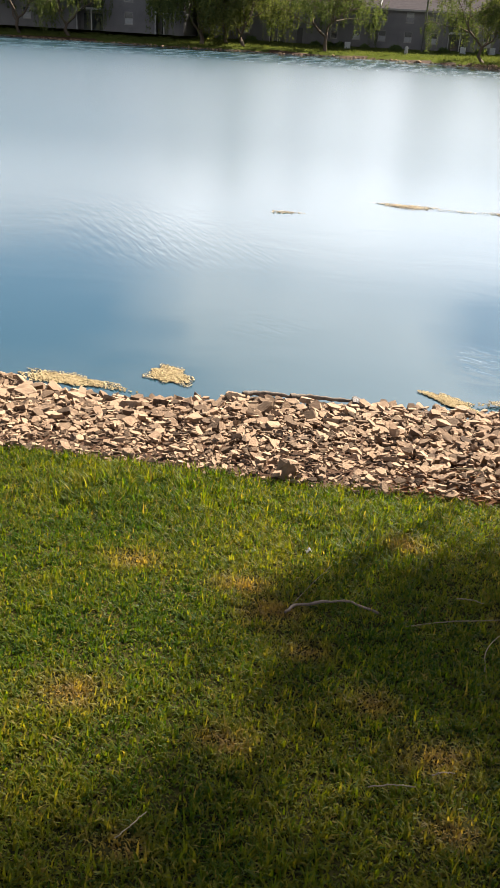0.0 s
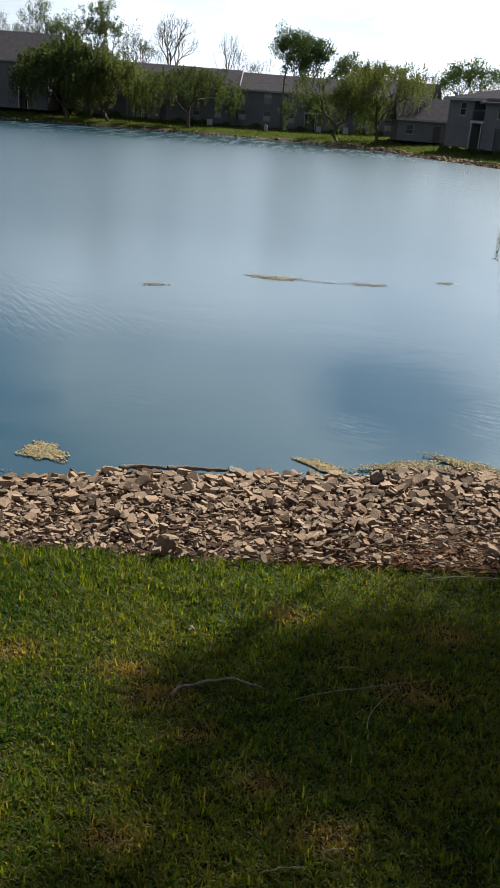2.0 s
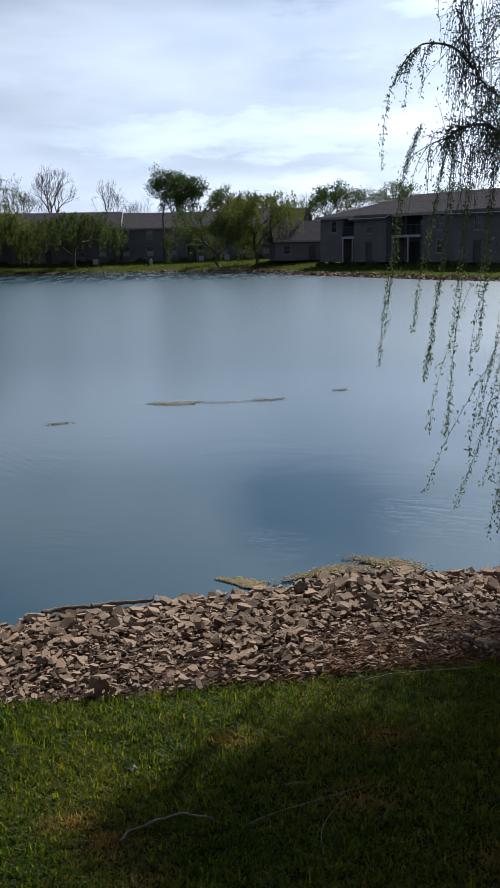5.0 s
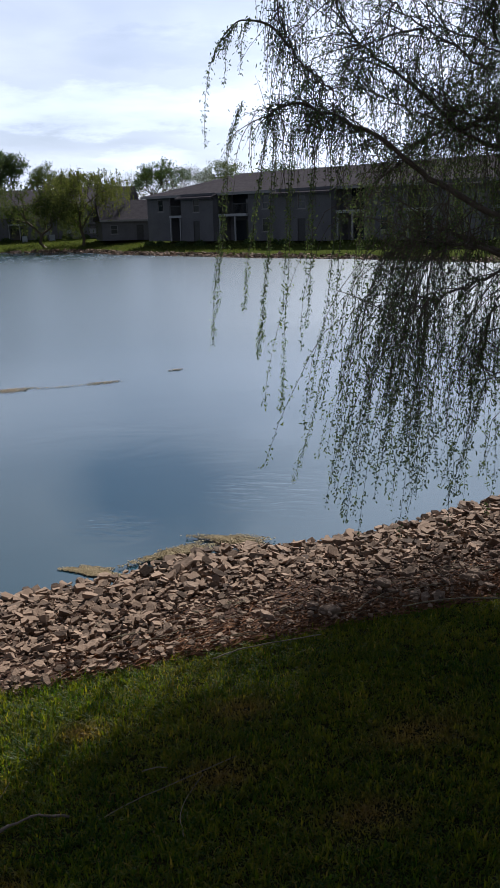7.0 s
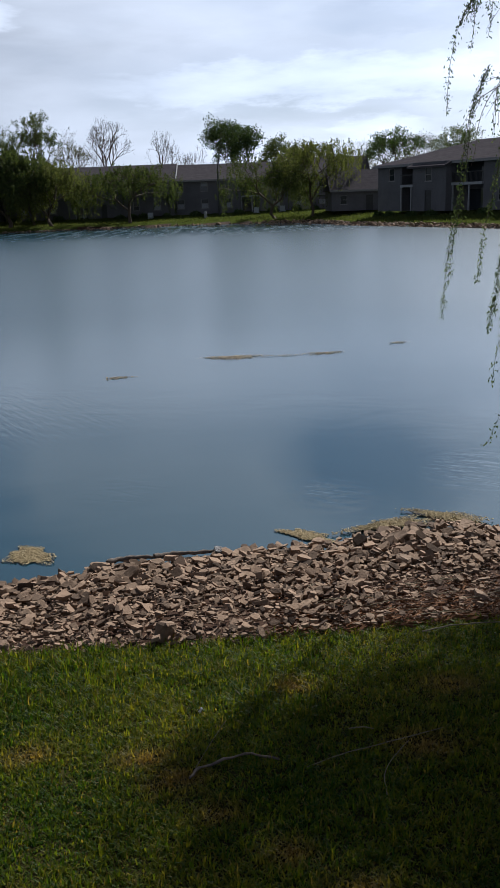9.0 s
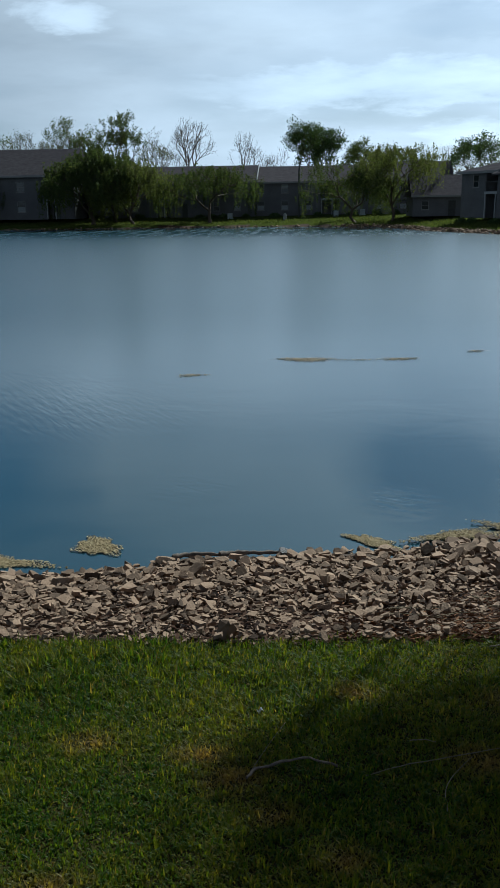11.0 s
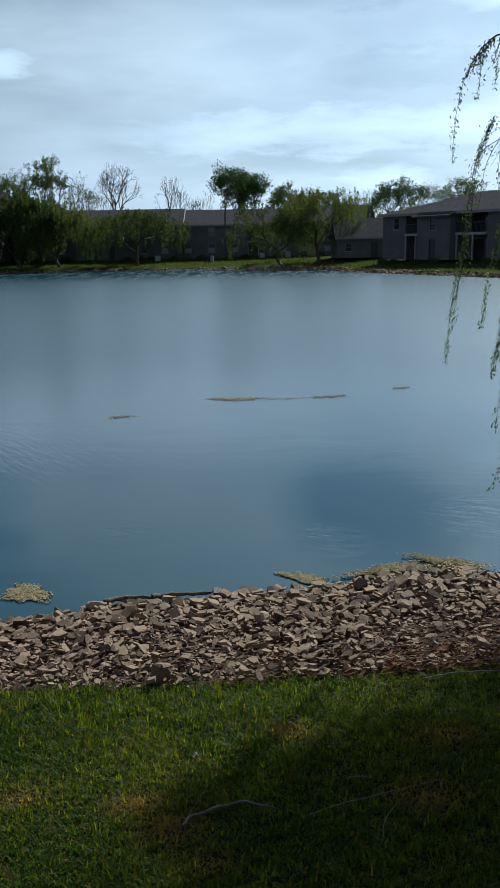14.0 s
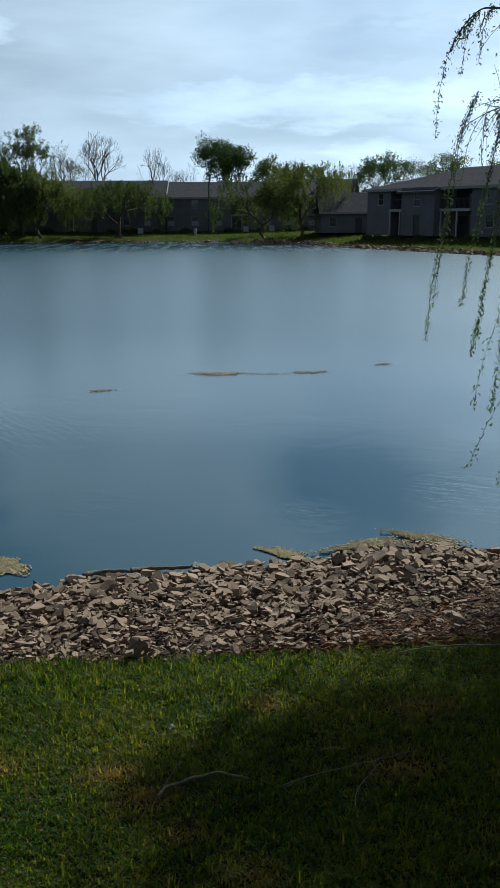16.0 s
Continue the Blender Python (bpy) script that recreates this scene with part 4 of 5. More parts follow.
# (points, thickness, how far strands hang, how thickly they grow, first share of the limb with strands)
WILLOW_LIMBS = [
    ([J, (5.0, 4.95, 3.25), (4.5, 5.05, 3.52), (3.94, 5.15, 3.82), (3.74, 5.2, 3.94), (3.44, 5.25, 4.18), (3.19, 5.3, 4.32), (2.94, 5.3, 4.41), (2.64, 5.3, 4.48), (2.5, 5.3, 4.43), (2.37, 5.3, 4.34)], 0.085, 0.62, 2.0, 0.42),
    ([(2.99, 5.3, 4.54), (2.89, 5.3, 4.67), (2.74, 5.3, 4.75), (2.62, 5.3, 4.89), (2.57, 5.3, 5.01), (2.51, 5.3, 5.22), (2.52, 5.3, 5.46), (2.56, 5.3, 5.71)], 0.022, 0.55, 1.3, 0.1),
    ([J, (5.2, 5.0, 3.3), (4.8, 5.15, 3.75), (4.68, 5.3, 3.98), (4.58, 5.4, 4.16), (4.34, 5.5, 4.25), (4.04, 5.6, 4.54), (3.8, 5.7, 4.75), (3.54, 5.75, 4.93), (3.4, 5.8, 5.07), (3.23, 5.8, 5.29), (3.18, 5.8, 5.51)], 0.07, 0.8, 2.1, 0.3),
    ([(TX - 0.1, TY, 4.1), (5.24, 5.2, 4.37), (4.98, 5.2, 4.37), (4.72, 5.25, 4.33), (4.45, 5.3, 4.36), (4.13, 5.35, 4.46), (3.82, 5.4, 4.59)], 0.05, 0.8, 1.5, 0.2),
    ([(TX - 0.12, TY, 4.0), (5.14, 5.1, 4.66), (4.93, 5.1, 4.91), (4.59, 5.15, 5.28), (4.34, 5.2, 5.47), (4.05, 5.2, 5.75), (3.6, 5.2, 5.95)], 0.065, 0.9, 1.6, 0.25),
    ([(TX - 0.1, TY, 4.2), (5.3, 5.3, 4.52), (5.04, 5.4, 4.6), (4.73, 5.5, 4.8), (4.57, 5.5, 5.09), (4.5, 5.5, 5.28), (4.4, 5.5, 5.59)], 0.045, 0.8, 1.4, 0.2),
    ([J, (5.1, 4.75, 3.3), (4.83, 4.7, 3.17), (4.79, 4.7, 2.97), (4.78, 4.7, 2.67), (4.77, 4.7, 2.37), (4.6, 4.7, 2.25), (4.56, 4.7, 1.97), (4.62, 4.7, 1.76), (4.74, 4.7, 1.51)], 0.062, 0.6, 0.5, 0.3),
    ([(4.6, 4.7, 2.25), (4.36, 4.7, 2.28), (4.17, 4.7, 2.25)], 0.018, 0.6, 0.3, 0.2),
    ([J, (4.9, 4.85, 3.35), (4.54, 4.8, 3.27), (4.33, 4.8, 2.93), (4.23, 4.8, 2.79), (4.16, 4.8, 2.44), (4.21, 4.8, 2.06)], 0.05, 0.7, 0.9, 0.35),
    ([J, (4.96, 4.9, 3.41), (4.5, 4.9, 3.17), (4.05, 4.9, 2.98), (3.62, 4.9, 2.85), (3.3, 4.9, 2.76)], 0.05, 1.5, 1.3, 0.35),
    ([(TX - 0.1, TY, 4.3), (5.14, 4.97, 4.42), (5.02, 5.54, 4.5), (4.72, 6.19, 4.41), (4.36, 6.61, 4.28), (4.01, 6.99, 3.84)], 0.055, 1.6, 1.3, 0.2),
    ([J, (4.33, 4.56, 3.21), (3.8, 4.46, 3.34), (3.58, 4.49, 3.36), (3.48, 4.54, 3.2)], 0.06, 1.9, 1.15, 0.25),
    ([J, (4.5, 5.0, 3.25), (3.9, 5.0, 3.45), (3.7, 5.15, 3.42), (3.58, 5.2, 3.2)], 0.05, 2.0, 1.15, 0.25),
    # mostly unseen limbs round the crown, added to cast shade on the lawn
    ([(TX, TY, 5.0), (5.0, 4.4, 6.2), (4.0, 4.0, 6.9), (3.2, 3.7, 6.8)], 0.06, 1.1, 1.8, 0.2),
    ([(TX, TY, 5.2), (5.6, 4.2, 6.6), (5.2, 3.2, 7.3), (4.9, 2.4, 7.2)], 0.06, 1.5, 1.8, 0.2),
    ([(TX, TY, 5.4), (6.3, 5.2, 6.8), (7.2, 5.4, 7.4), (8.2, 5.5, 7.0)], 0.06, 1.8, 1.1, 0.2),
    ([(TX, TY, 4.8), (6.2, 4.2, 5.6), (7.0, 3.4, 6.0), (7.8, 2.9, 5.7)], 0.06, 2.0, 1.1, 0.2),
    ([(TX, TY, 4.4), (6.3, 5.9, 5.2), (6.6, 7.0, 5.6), (6.8, 8.1, 5.2)], 0.06, 2.0, 1.1, 0.2),
    ([(TX, TY, 5.7), (5.5, 5.4, 7.0), (5.0, 5.9, 7.9), (4.4, 6.3, 8.0)], 0.05, 1.5, 1.8, 0.1),
    ([(TX, TY, 3.6), (6.4, 4.4, 4.2), (7.3, 4.1, 4.3), (8.2, 4.0, 3.9)], 0.06, 1.8, 1.0, 0.2),
    ([(TX, TY, 5.6), (5.2, 4.9, 7.2), (4.5, 4.7, 8.0), (3.6, 4.7, 7.9)], 0.05, 1.4, 1.8, 0.1),
    # five limbs above the view, placed where their shadow falls on the lawn
    ([(TX, TY, 5.6), (5.1, 5.6, 6.8), (4.2, 6.2, 7.2), (3.4, 6.6, 6.9)], 0.05, 1.0, 2.2, 0.1),
    ([(TX, TY, 5.7), (5.3, 6.0, 6.9), (4.6, 6.9, 7.4), (3.9, 7.4, 7.1)], 0.05, 1.0, 2.2, 0.1),
    ([(TX, TY, 5.8), (4.9, 5.3, 6.6), (3.8, 5.6, 7.0), (3.0, 5.8, 6.8)], 0.05, 0.9, 2.2, 0.1),
    ([(TX, TY, 5.9), (5.4, 6.3, 7.2), (5.0, 7.3, 7.8), (4.4, 8.0, 7.5)], 0.05, 1.2, 1.6, 0.1),
    ([(TX, TY, 5.9), (5.3, 5.2, 7.6), (4.6, 5.4, 8.5), (4.0, 5.6, 8.6)], 0.05, 1.2, 2.2, 0.1),
    ([(TX, TY, 4.0), (5.5, 6.0, 4.7), (5.3, 7.0, 4.8), (5.2, 7.7, 4.4)], 0.05, 2.4, 0.7, 0.3),
    ([(TX, TY, 4.1), (6.0, 6.2, 4.9), (6.1, 7.4, 5.0), (6.2, 8.3, 4.5)], 0.05, 2.4, 0.7, 0.3),
    ([(TX, TY, 3.9), (5.2, 5.7, 4.3), (4.6, 6.6, 4.4), (4.3, 7.2, 4.0)], 0.045, 1.7, 0.8, 0.3),
    # four more high, unseen limbs, added to widen the shade on the grass
    ([(TX, TY, 5.5), (5.5, 6.1, 6.6), (5.3, 7.0, 7.2), (5.2, 7.7, 7.1)], 0.05, 1.3, 2.4, 0.1),
    ([(TX, TY, 5.6), (5.7, 6.3, 7.1), (5.7, 7.4, 7.9), (5.6, 8.3, 7.8)], 0.05, 1.4, 2.4, 0.1),
    ([(TX, TY, 5.3), (5.3, 5.8, 6.3), (5.0, 6.4, 6.8), (4.7, 7.0, 6.8)], 0.05, 1.0, 2.2, 0.1),
    ([(TX, TY, 5.9), (6.2, 6.4, 7.4), (6.4, 7.6, 8.4), (6.3, 8.8, 8.5)], 0.05, 1.6, 2.2, 0.1),
    ([(4.78, 4.98, 5.3), (4.2, 4.95, 5.45), (3.7, 5.0, 5.55), (3.3, 5.05, 5.45)], 0.026, 0.8, 0.65, 0.1),
    ([(4.4, 5.3, 4.75), (3.9, 5.45, 5.1), (3.45, 5.55, 5.4), (3.05, 5.6, 5.5)], 0.024, 0.8, 0.65, 0.1),
    ([(4.6, 5.9, 4.35), (4.1, 6.2, 4.55), (3.7, 6.35, 4.75), (3.3, 6.45, 4.75)], 0.024, 0.9, 0.65, 0.1),
    ([(5.05, 5.2, 4.5), (4.5, 5.3, 4.9), (4.0, 5.4, 5.1), (3.6, 5.4, 5.05)], 0.026, 0.8, 0.65, 0.1),
    ([(5.1, 4.8, 4.9), (4.7, 4.9, 5.5), (4.3, 4.9, 5.9), (3.9, 4.9, 6.0)], 0.026, 0.8, 0.65, 0.1),
    ([(TX, TY, 4.2), (5.8, 6.6, 5.0), (5.7, 7.8, 5.2), (5.5, 8.8, 4.7)], 0.05, 2.6, 0.9, 0.35),
    ([(TX, TY, 4.3), (6.1, 6.8, 5.4), (6.2, 8.3, 5.8), (6.2, 9.5, 5.3)], 0.05, 2.8, 1.0, 0.35),
    ([(TX, TY, 4.0), (5.5, 6.4, 4.6), (5.2, 7.5, 4.7), (5.0, 8.2, 4.2)], 0.05, 2.4, 0.7, 0.35),
    ([(TX, TY, 4.0), (6.5, 6.4, 4.8), (7.0, 7.6, 5.0), (7.2, 8.7, 4.5)], 0.05, 2.6, 1.3, 0.3),
    # three unseen limbs, set high to shade the nearest lawn
    ([(TX, TY, 5.8), (5.0, 5.9, 7.4), (4.4, 6.7, 8.4), (3.5, 6.9, 8.7)], 0.05, 1.4, 2.4, 0.35),
    ([(TX, TY, 5.9), (5.2, 6.2, 7.8), (4.6, 7.2, 8.8), (3.8, 7.5, 9.0)], 0.05, 1.4, 2.4, 0.35),
    ([(TX, TY, 5.9), (5.1, 5.8, 7.8), (4.5, 6.3, 8.8), (3.5, 6.3, 9.0)], 0.05, 1.4, 2.4, 0.35),
    ([(TX, TY, 4.6), (5.4, 3.9, 5.2), (4.9, 3.0, 5.6), (4.6, 2.2, 5.2)], 0.055, 1.6, 1.8, 0.3),
    # eight unseen limbs, spaced along the shade's edge to block the sun
    ([(TX, TY, 5.9), (5.12, 6.78, 7.2), (4.50, 8.10, 8.0), (4.10, 8.60, 8.0)], 0.05, 1.3, 2.6, 0.3),
    ([(TX, TY, 5.9), (5.38, 7.07, 7.2), (5.00, 8.70, 8.0), (4.60, 9.20, 8.0)], 0.05, 1.3, 2.6, 0.3),
    ([(TX, TY, 5.9), (5.67, 7.38, 7.2), (5.60, 9.30, 8.0), (5.20, 9.80, 8.0)], 0.05, 1.3, 2.6, 0.3),
    ([(TX, TY, 5.9), (6.03, 7.62, 7.2), (6.30, 9.80, 8.0), (5.90, 10.30, 8.0)], 0.05, 1.3, 2.6, 0.3),
    ([(TX, TY, 5.9), (6.38, 7.78, 7.2), (7.00, 10.10, 8.0), (6.60, 10.60, 8.0)], 0.05, 1.3, 2.6, 0.3),
    ([(TX, TY, 5.9), (5.58, 6.88, 7.2), (5.40, 8.30, 8.0), (5.00, 8.80, 8.0)], 0.05, 1.3, 2.6, 0.3),
    ([(TX, TY, 5.9), (5.98, 7.12, 7.2), (6.20, 8.80, 8.0), (5.80, 9.30, 8.0)], 0.05, 1.3, 2.6, 0.3),
    ([(TX, TY, 5.9), (6.38, 7.32, 7.2), (7.00, 9.20, 8.0), (6.60, 9.70, 8.0)], 0.05, 1.3, 2.6, 0.3),
]
twigs, leaf_c, leaf_d = [], [], []
leaf_s = []
for pts, thick, hang, dense, first in WILLOW_LIMBS:
    # high limbs out of view get bigger leaves, which thickens the shade below
    shade_scale = 1.7 if pts[-1][2] > 6.7 else 1.0
    low_limb = pts[-1][2] < 3.7
    if shade_scale > 1:
        hang *= 0.6
    line = smooth_line(pts, 26)
    line[1:-1] += rng.normal(0, 0.012, (24, 3))
    co, fa = tubes([(line, np.linspace(thick * 0.42, 0.005, 26))], 7)
    willow_part("limb", co, fa, M_bark)
    for _ in range(int(26 * dense * 0.85)):
        s = first + (1 - first) * rng.random() ** 0.8
        i = min(25, int(s * 25))
        p = line[i]
        along = line[min(25, i + 1)] - line[max(0, i - 1)]
        along /= np.linalg.norm(along) + 1e-9
        d = along * rng.uniform(0.2, 1.0) + rng.normal(0, 0.55, 3) + (0, 0, 0.25)
        d /= np.linalg.norm(d)
        L = rng.uniform(0.2, 0.75) * (0.2 if thick in (0.022, 0.03) else 0.4 if thick == 0.085 else 1.0)
        tw = [p]
        v = d.copy()
        for q in range(5):
            v = v + (0, 0, -0.06)
            tw.append(tw[-1] + v * L / 5)
        tw = np.array(tw)
        twigs.append((tw, np.linspace(0.007, 0.003, 6)))
        for _ in range(1 if low_limb or thick == 0.022 else 2 if shade_scale > 1 else 5):
            q = tw[rng.integers(0, 6)]
            e = rng.normal(0, 1, 3) + d * 0.6 + (0, 0, -0.7)
            e *= rng.uniform(0.15, 0.5) / np.linalg.norm(e)
            tt = q + np.array([0, 0.35, 0.7, 1.0])[:, None] * e + np.array([0, 0, -0.02, -0.07])[:, None] * (0, 0, 1)
            twigs.append((tt, [0.003, 0.0025, 0.002, 0.001]))
            m = 9
            leaf_c.append(q + rng.random((m, 1)) * e + rng.normal(0, 0.022, (m, 3)))
            leaf_d.append(e / np.linalg.norm(e) + rng.normal(0, 0.6, (m, 3)) + (0, 0, -0.4))
            leaf_s.append(np.full(m, shade_scale))
        for _ in range(4 if low_limb or thick == 0.022 else 2):
            q = tw[rng.integers(1, 6)]
            v = d * rng.uniform(0.1, 0.5) * (0.4 if thick in (0.022, 0.03) else 1) + rng.normal(0, 0.22, 3)
            total = hang * (0.22 + (1.15 if low_limb else 1.0) * rng.random() ** 1.5)
            n = 9
            st = [q]
            for _ in range(n):
                v = v * 0.78 + np.array([-0.02 if q[2] < 3.7 else 0.0, 0.01, -0.27]) + rng.normal(0, 0.075, 3)
                st.append(st[-1] + v / (np.linalg.norm(v) + 1e-9) * total / n)
            st = np.array(st)
            low = ground_z(st[-1][0], st[-1][1])
            st = st[st[:, 2] > max(low, 0) + 0.42]
            if len(st) < 3:
                continue
            twigs.append((st, np.linspace(0.0035, 0.0015, len(st))))
            m = int(total * len(st) / 10 * (44 if low_limb else 52))
            f = rng.random(m) ** (0.45 if low_limb else 0.9) * (len(st) - 1.001)
            a = f.astype(int)
            w = (f - a)[:, None]
            leaf_c.append(st[a] * (1 - w) + st[a + 1] * w + rng.normal(0, 0.017, (m, 3)))
            leaf_d.append((st[a + 1] - st[a]) / (total / n) * 0.8 + rng.normal(0, 0.6, (m, 3)))
            leaf_s.append(np.full(m, shade_scale if shade_scale > 1 or low_limb else 0.8))
# the outermost bough arches over and trails a few long strands over the water
co, fa = tubes([(smooth_line([(2.62, 5.30, 4.89), (2.50, 5.30, 5.02), (2.39, 5.30, 5.07), (2.27, 5.30, 5.08), (2.18, 5.30, 5.06), (2.06, 5.30, 4.94), (1.98, 5.30, 4.79)], 22), np.linspace(0.012, 0.003, 22))], 6)
willow_part("limb", co, fa, M_bark)
TRAILS = [[(2.18, 5.30, 5.06), (2.06, 5.30, 4.94), (1.97, 5.30, 4.78), (1.92, 5.30, 4.55), (1.90, 5.30, 4.16)],
          [(2.14, 5.30, 5.03), (2.09, 5.30, 4.88), (2.06, 5.30, 4.60)],
          [(2.30, 5.30, 5.08), (2.24, 5.30, 4.94), (2.21, 5.30, 4.66)],
          [(2.22, 5.30, 4.46), (2.11, 5.30, 4.14), (2.05, 5.30, 3.56), (1.98, 5.30, 3.10), (1.94, 5.30, 2.58)],
          [(2.45, 5.30, 4.44), (2.36, 5.30, 3.87), (2.25, 5.30, 3.23), (2.20, 5.30, 2.85)],
          [(2.52, 5.30, 4.40), (2.46, 5.30, 3.55), (2.37, 5.30, 2.80), (2.32, 5.30, 2.42)],
          [(2.66, 5.30, 4.32), (2.60, 5.30, 3.41), (2.53, 5.30, 2.45), (2.48, 5.30, 1.98)],
          [(2.80, 5.30, 4.22), (2.75, 5.30, 3.31), (2.70, 5.30, 2.69)],
          [(3.05, 5.30, 3.62), (2.96, 5.30, 2.81), (2.80, 5.30, 1.99), (2.56, 5.30, 1.25)]]
for pts in TRAILS:
    for k2 in range(2):
        st = smooth_line(pts, 24) + rng.normal(0, 0.02, 3) + np.cumsum(rng.normal(0, 0.003, (24, 3)), axis=0)
        if k2:
            st = st[:rng.integers(12, 22)]
        twigs.append((st, np.linspace(0.0035, 0.0014, len(st))))
        total = np.linalg.norm(np.diff(st, axis=0), axis=1).sum()
        m = int(total * 260)
        f = rng.random(m) * (len(st) - 1.001)
        a = f.astype(int)
        w = (f - a)[:, None]
        leaf_c.append(st[a] * (1 - w) + st[a + 1] * w + rng.normal(0, 0.014, (m, 3)))
        leaf_d.append(np.array([0, 0, -0.8]) + rng.normal(0, 0.6, (m, 3)))
        leaf_s.append(np.full(m, 0.74))
co, fa = tubes(twigs, 3)
willow_part("twig_curtain", co, fa, M_bark, kind="stuff", label="thin drooping brown twigs")
leaf_c, leaf_d, leaf_s = np.concatenate(leaf_c), np.concatenate(leaf_d), np.concatenate(leaf_s)
co, fa = leaf_quads(rng, leaf_c, leaf_d, rng.uniform(0.020, 0.044, len(leaf_c)) * leaf_s, rng.uniform(0.0045, 0.009, len(leaf_c)) * leaf_s)
willow_part("leaves", co, fa, M_leaf_willow, False, "small narrow spring-green leaves", "stuff")


# ---------- stone bank ----------
def rock_variant(seed, flat, fine):
    """A broken slab one metre across: a few-cornered shard, split along flat faces."""
    r = np.random.default_rng(seed)
    bm = bmesh.new()
    m = 8 if fine else 6
    wide = r.uniform(0.38, 0.80)
    a = (np.arange(m) + r.uniform(-0.45, 0.45, m)) / m * 2 * np.pi
    q = r.uniform(0.28, 0.62, m)
    wedge = r.normal(0, 0.3, 2)
    for z in (-0.5, 0.5):
        off = r.normal(0, 0.07, (m, 2))
        for t, u, (i, j) in zip(a, q, off):
            x, y = math.cos(t) * u + i, (math.sin(t) * u + j) * wide
            bm.verts.new((x, y, z * flat * max(0.25, 1 + wedge[0] * x * 2 + wedge[1] * y * 2) + r.normal(0, 0.04) * flat))
    hull = bmesh.ops.convex_hull(bm, input=bm.verts[:])
    bmesh.ops.delete(bm, geom=[v for v in hull["geom_interior"] if isinstance(v, bmesh.types.BMVert)], context="VERTS")
    if fine:
        bmesh.ops.dissolve_limit(bm, angle_limit=0.25, verts=bm.verts[:], edges=bm.edges[:])
        bmesh.ops.bevel(bm, geom=bm.edges[:], offset=0.045, segments=1, affect="EDGES")
        for v in bm.verts:
            v.co += Vector(r.normal(0, 0.016, 3))
    bmesh.ops.triangulate(bm, faces=bm.faces[:])
    bmesh.ops.recalc_face_normals(bm, faces=bm.faces[:])
    me = bpy.data.meshes.new("rock")
    bm.to_mesh(me)
    bm.free()
    me.polygons.foreach_set("use_smooth", [False] * len(me.polygons))
    co = np.array([v.co for v in me.vertices])
    tri = np.array([p.vertices[:] for p in me.polygons])
    return me, co, tri


BIG_ROCKS = [rock_variant(300 + n, random.Random(n).uniform(0.18, 0.38), True) for n in range(24)]
ROCKS = [rock_variant(100 + n, random.Random(n).uniform(0.12, 0.36), False) for n in range(24)]


def turns(rng, n, tilt):
    """Random turns: any heading, a small tilt."""
    a, b, c = rng.uniform(0, 2 * np.pi, n), rng.normal(0, tilt, n), rng.normal(0, tilt, n)
    R = np.empty((n, 3, 3))
    for i in range(n):
        R[i] = np.array(Euler((b[i], c[i], a[i])).to_matrix())
    return R


def scatter(rng, places, sizes, tilt=0.35, flat=1.0):
    """Many stones as one joined mesh."""
    R = turns(rng, len(places), tilt)
    pick = rng.integers(0, len(ROCKS), len(places))
    cos, fas, base = [], [], 0
    for i, v in enumerate(pick):
        c = (ROCKS[v][1] * sizes[i] * (1, 1, flat)) @ R[i].T + places[i]
        cos.append(c)
        fas.append(ROCKS[v][2] + base)
        base += len(c)
    return fast_mesh("rubble", np.concatenate(cos), np.concatenate(fas))


bank = thing("stone_bank", 0, 0, 0, 0, "bank of loose broken tan limestone along the water", "stone bank", kind="structure")
rng = np.random.default_rng(8)


def bank_points(n, x0, x1, lo, hi):
    x = rng.uniform(x0, x1, n)
    f = rng.uniform(lo, hi, n)
    y = edge_y(x) + (shore_y(x) - edge_y(x)) * f
    return x, y, f


# small rubble, joined
x, y, f = bank_points(16000, -4.4, 7.6, -0.01, 1.0)
keep = (x < 0.9 + 3 * rng.random(16000)) | (f > 0.35) | (rng.random(16000) < 0.6)
x, y, f = x[keep], y[keep], f[keep]
s = np.minimum(0.034 + 0.027 * rng.gamma(1.3, 1.0, len(x)), 0.15)
s *= 0.6 + 0.65 * np.clip(f, 0, 1)
s *= np.where((x > 1.2) & (f < 0.4), 0.7, 1.0)
z = height(x, y) + s * 0.15 + rng.uniform(0, 0.085, len(x))
part("rubble", scatter(rng, np.stack([x, y, z], 1), s, 0.27), M_rubble, bank, "small broken stones")
tagged(bank.children[0], kind="stuff")
# larger stones, one by one
known = [(-0.35, 3.48, 0.24), (-1.16, 3.6, 0.15), (-2.0, 5.16, 0.3), (-0.89, 5.35, 0.30), (-1.17, 5.86, 0.2), (-0.08, 6.33, 0.24), (1.68, 6.14, 0.24),
         (1.93, 6.25, 0.28), (2.53, 6.6, 0.26), (1.6, 5.2, 0.26), (0.71, 6.37, 0.2), (-0.7, 6.0, 0.26), (-2.6, 5.3, 0.3), (-3.1, 5.2, 0.3), (5.5, 7.12, 0.34), (4.39, 5.08, 0.16)]
x, y, f = bank_points(420, -4.6, 8.0, 0.03, 1.0)
size = (0.09 + 0.032 * rng.gamma(1.4, 1.0, 420)).clip(0.09, 0.22) * (0.70 + 0.30 * f)
big = known + [(a, b, c) for a, b, c in zip(x, y, size)]
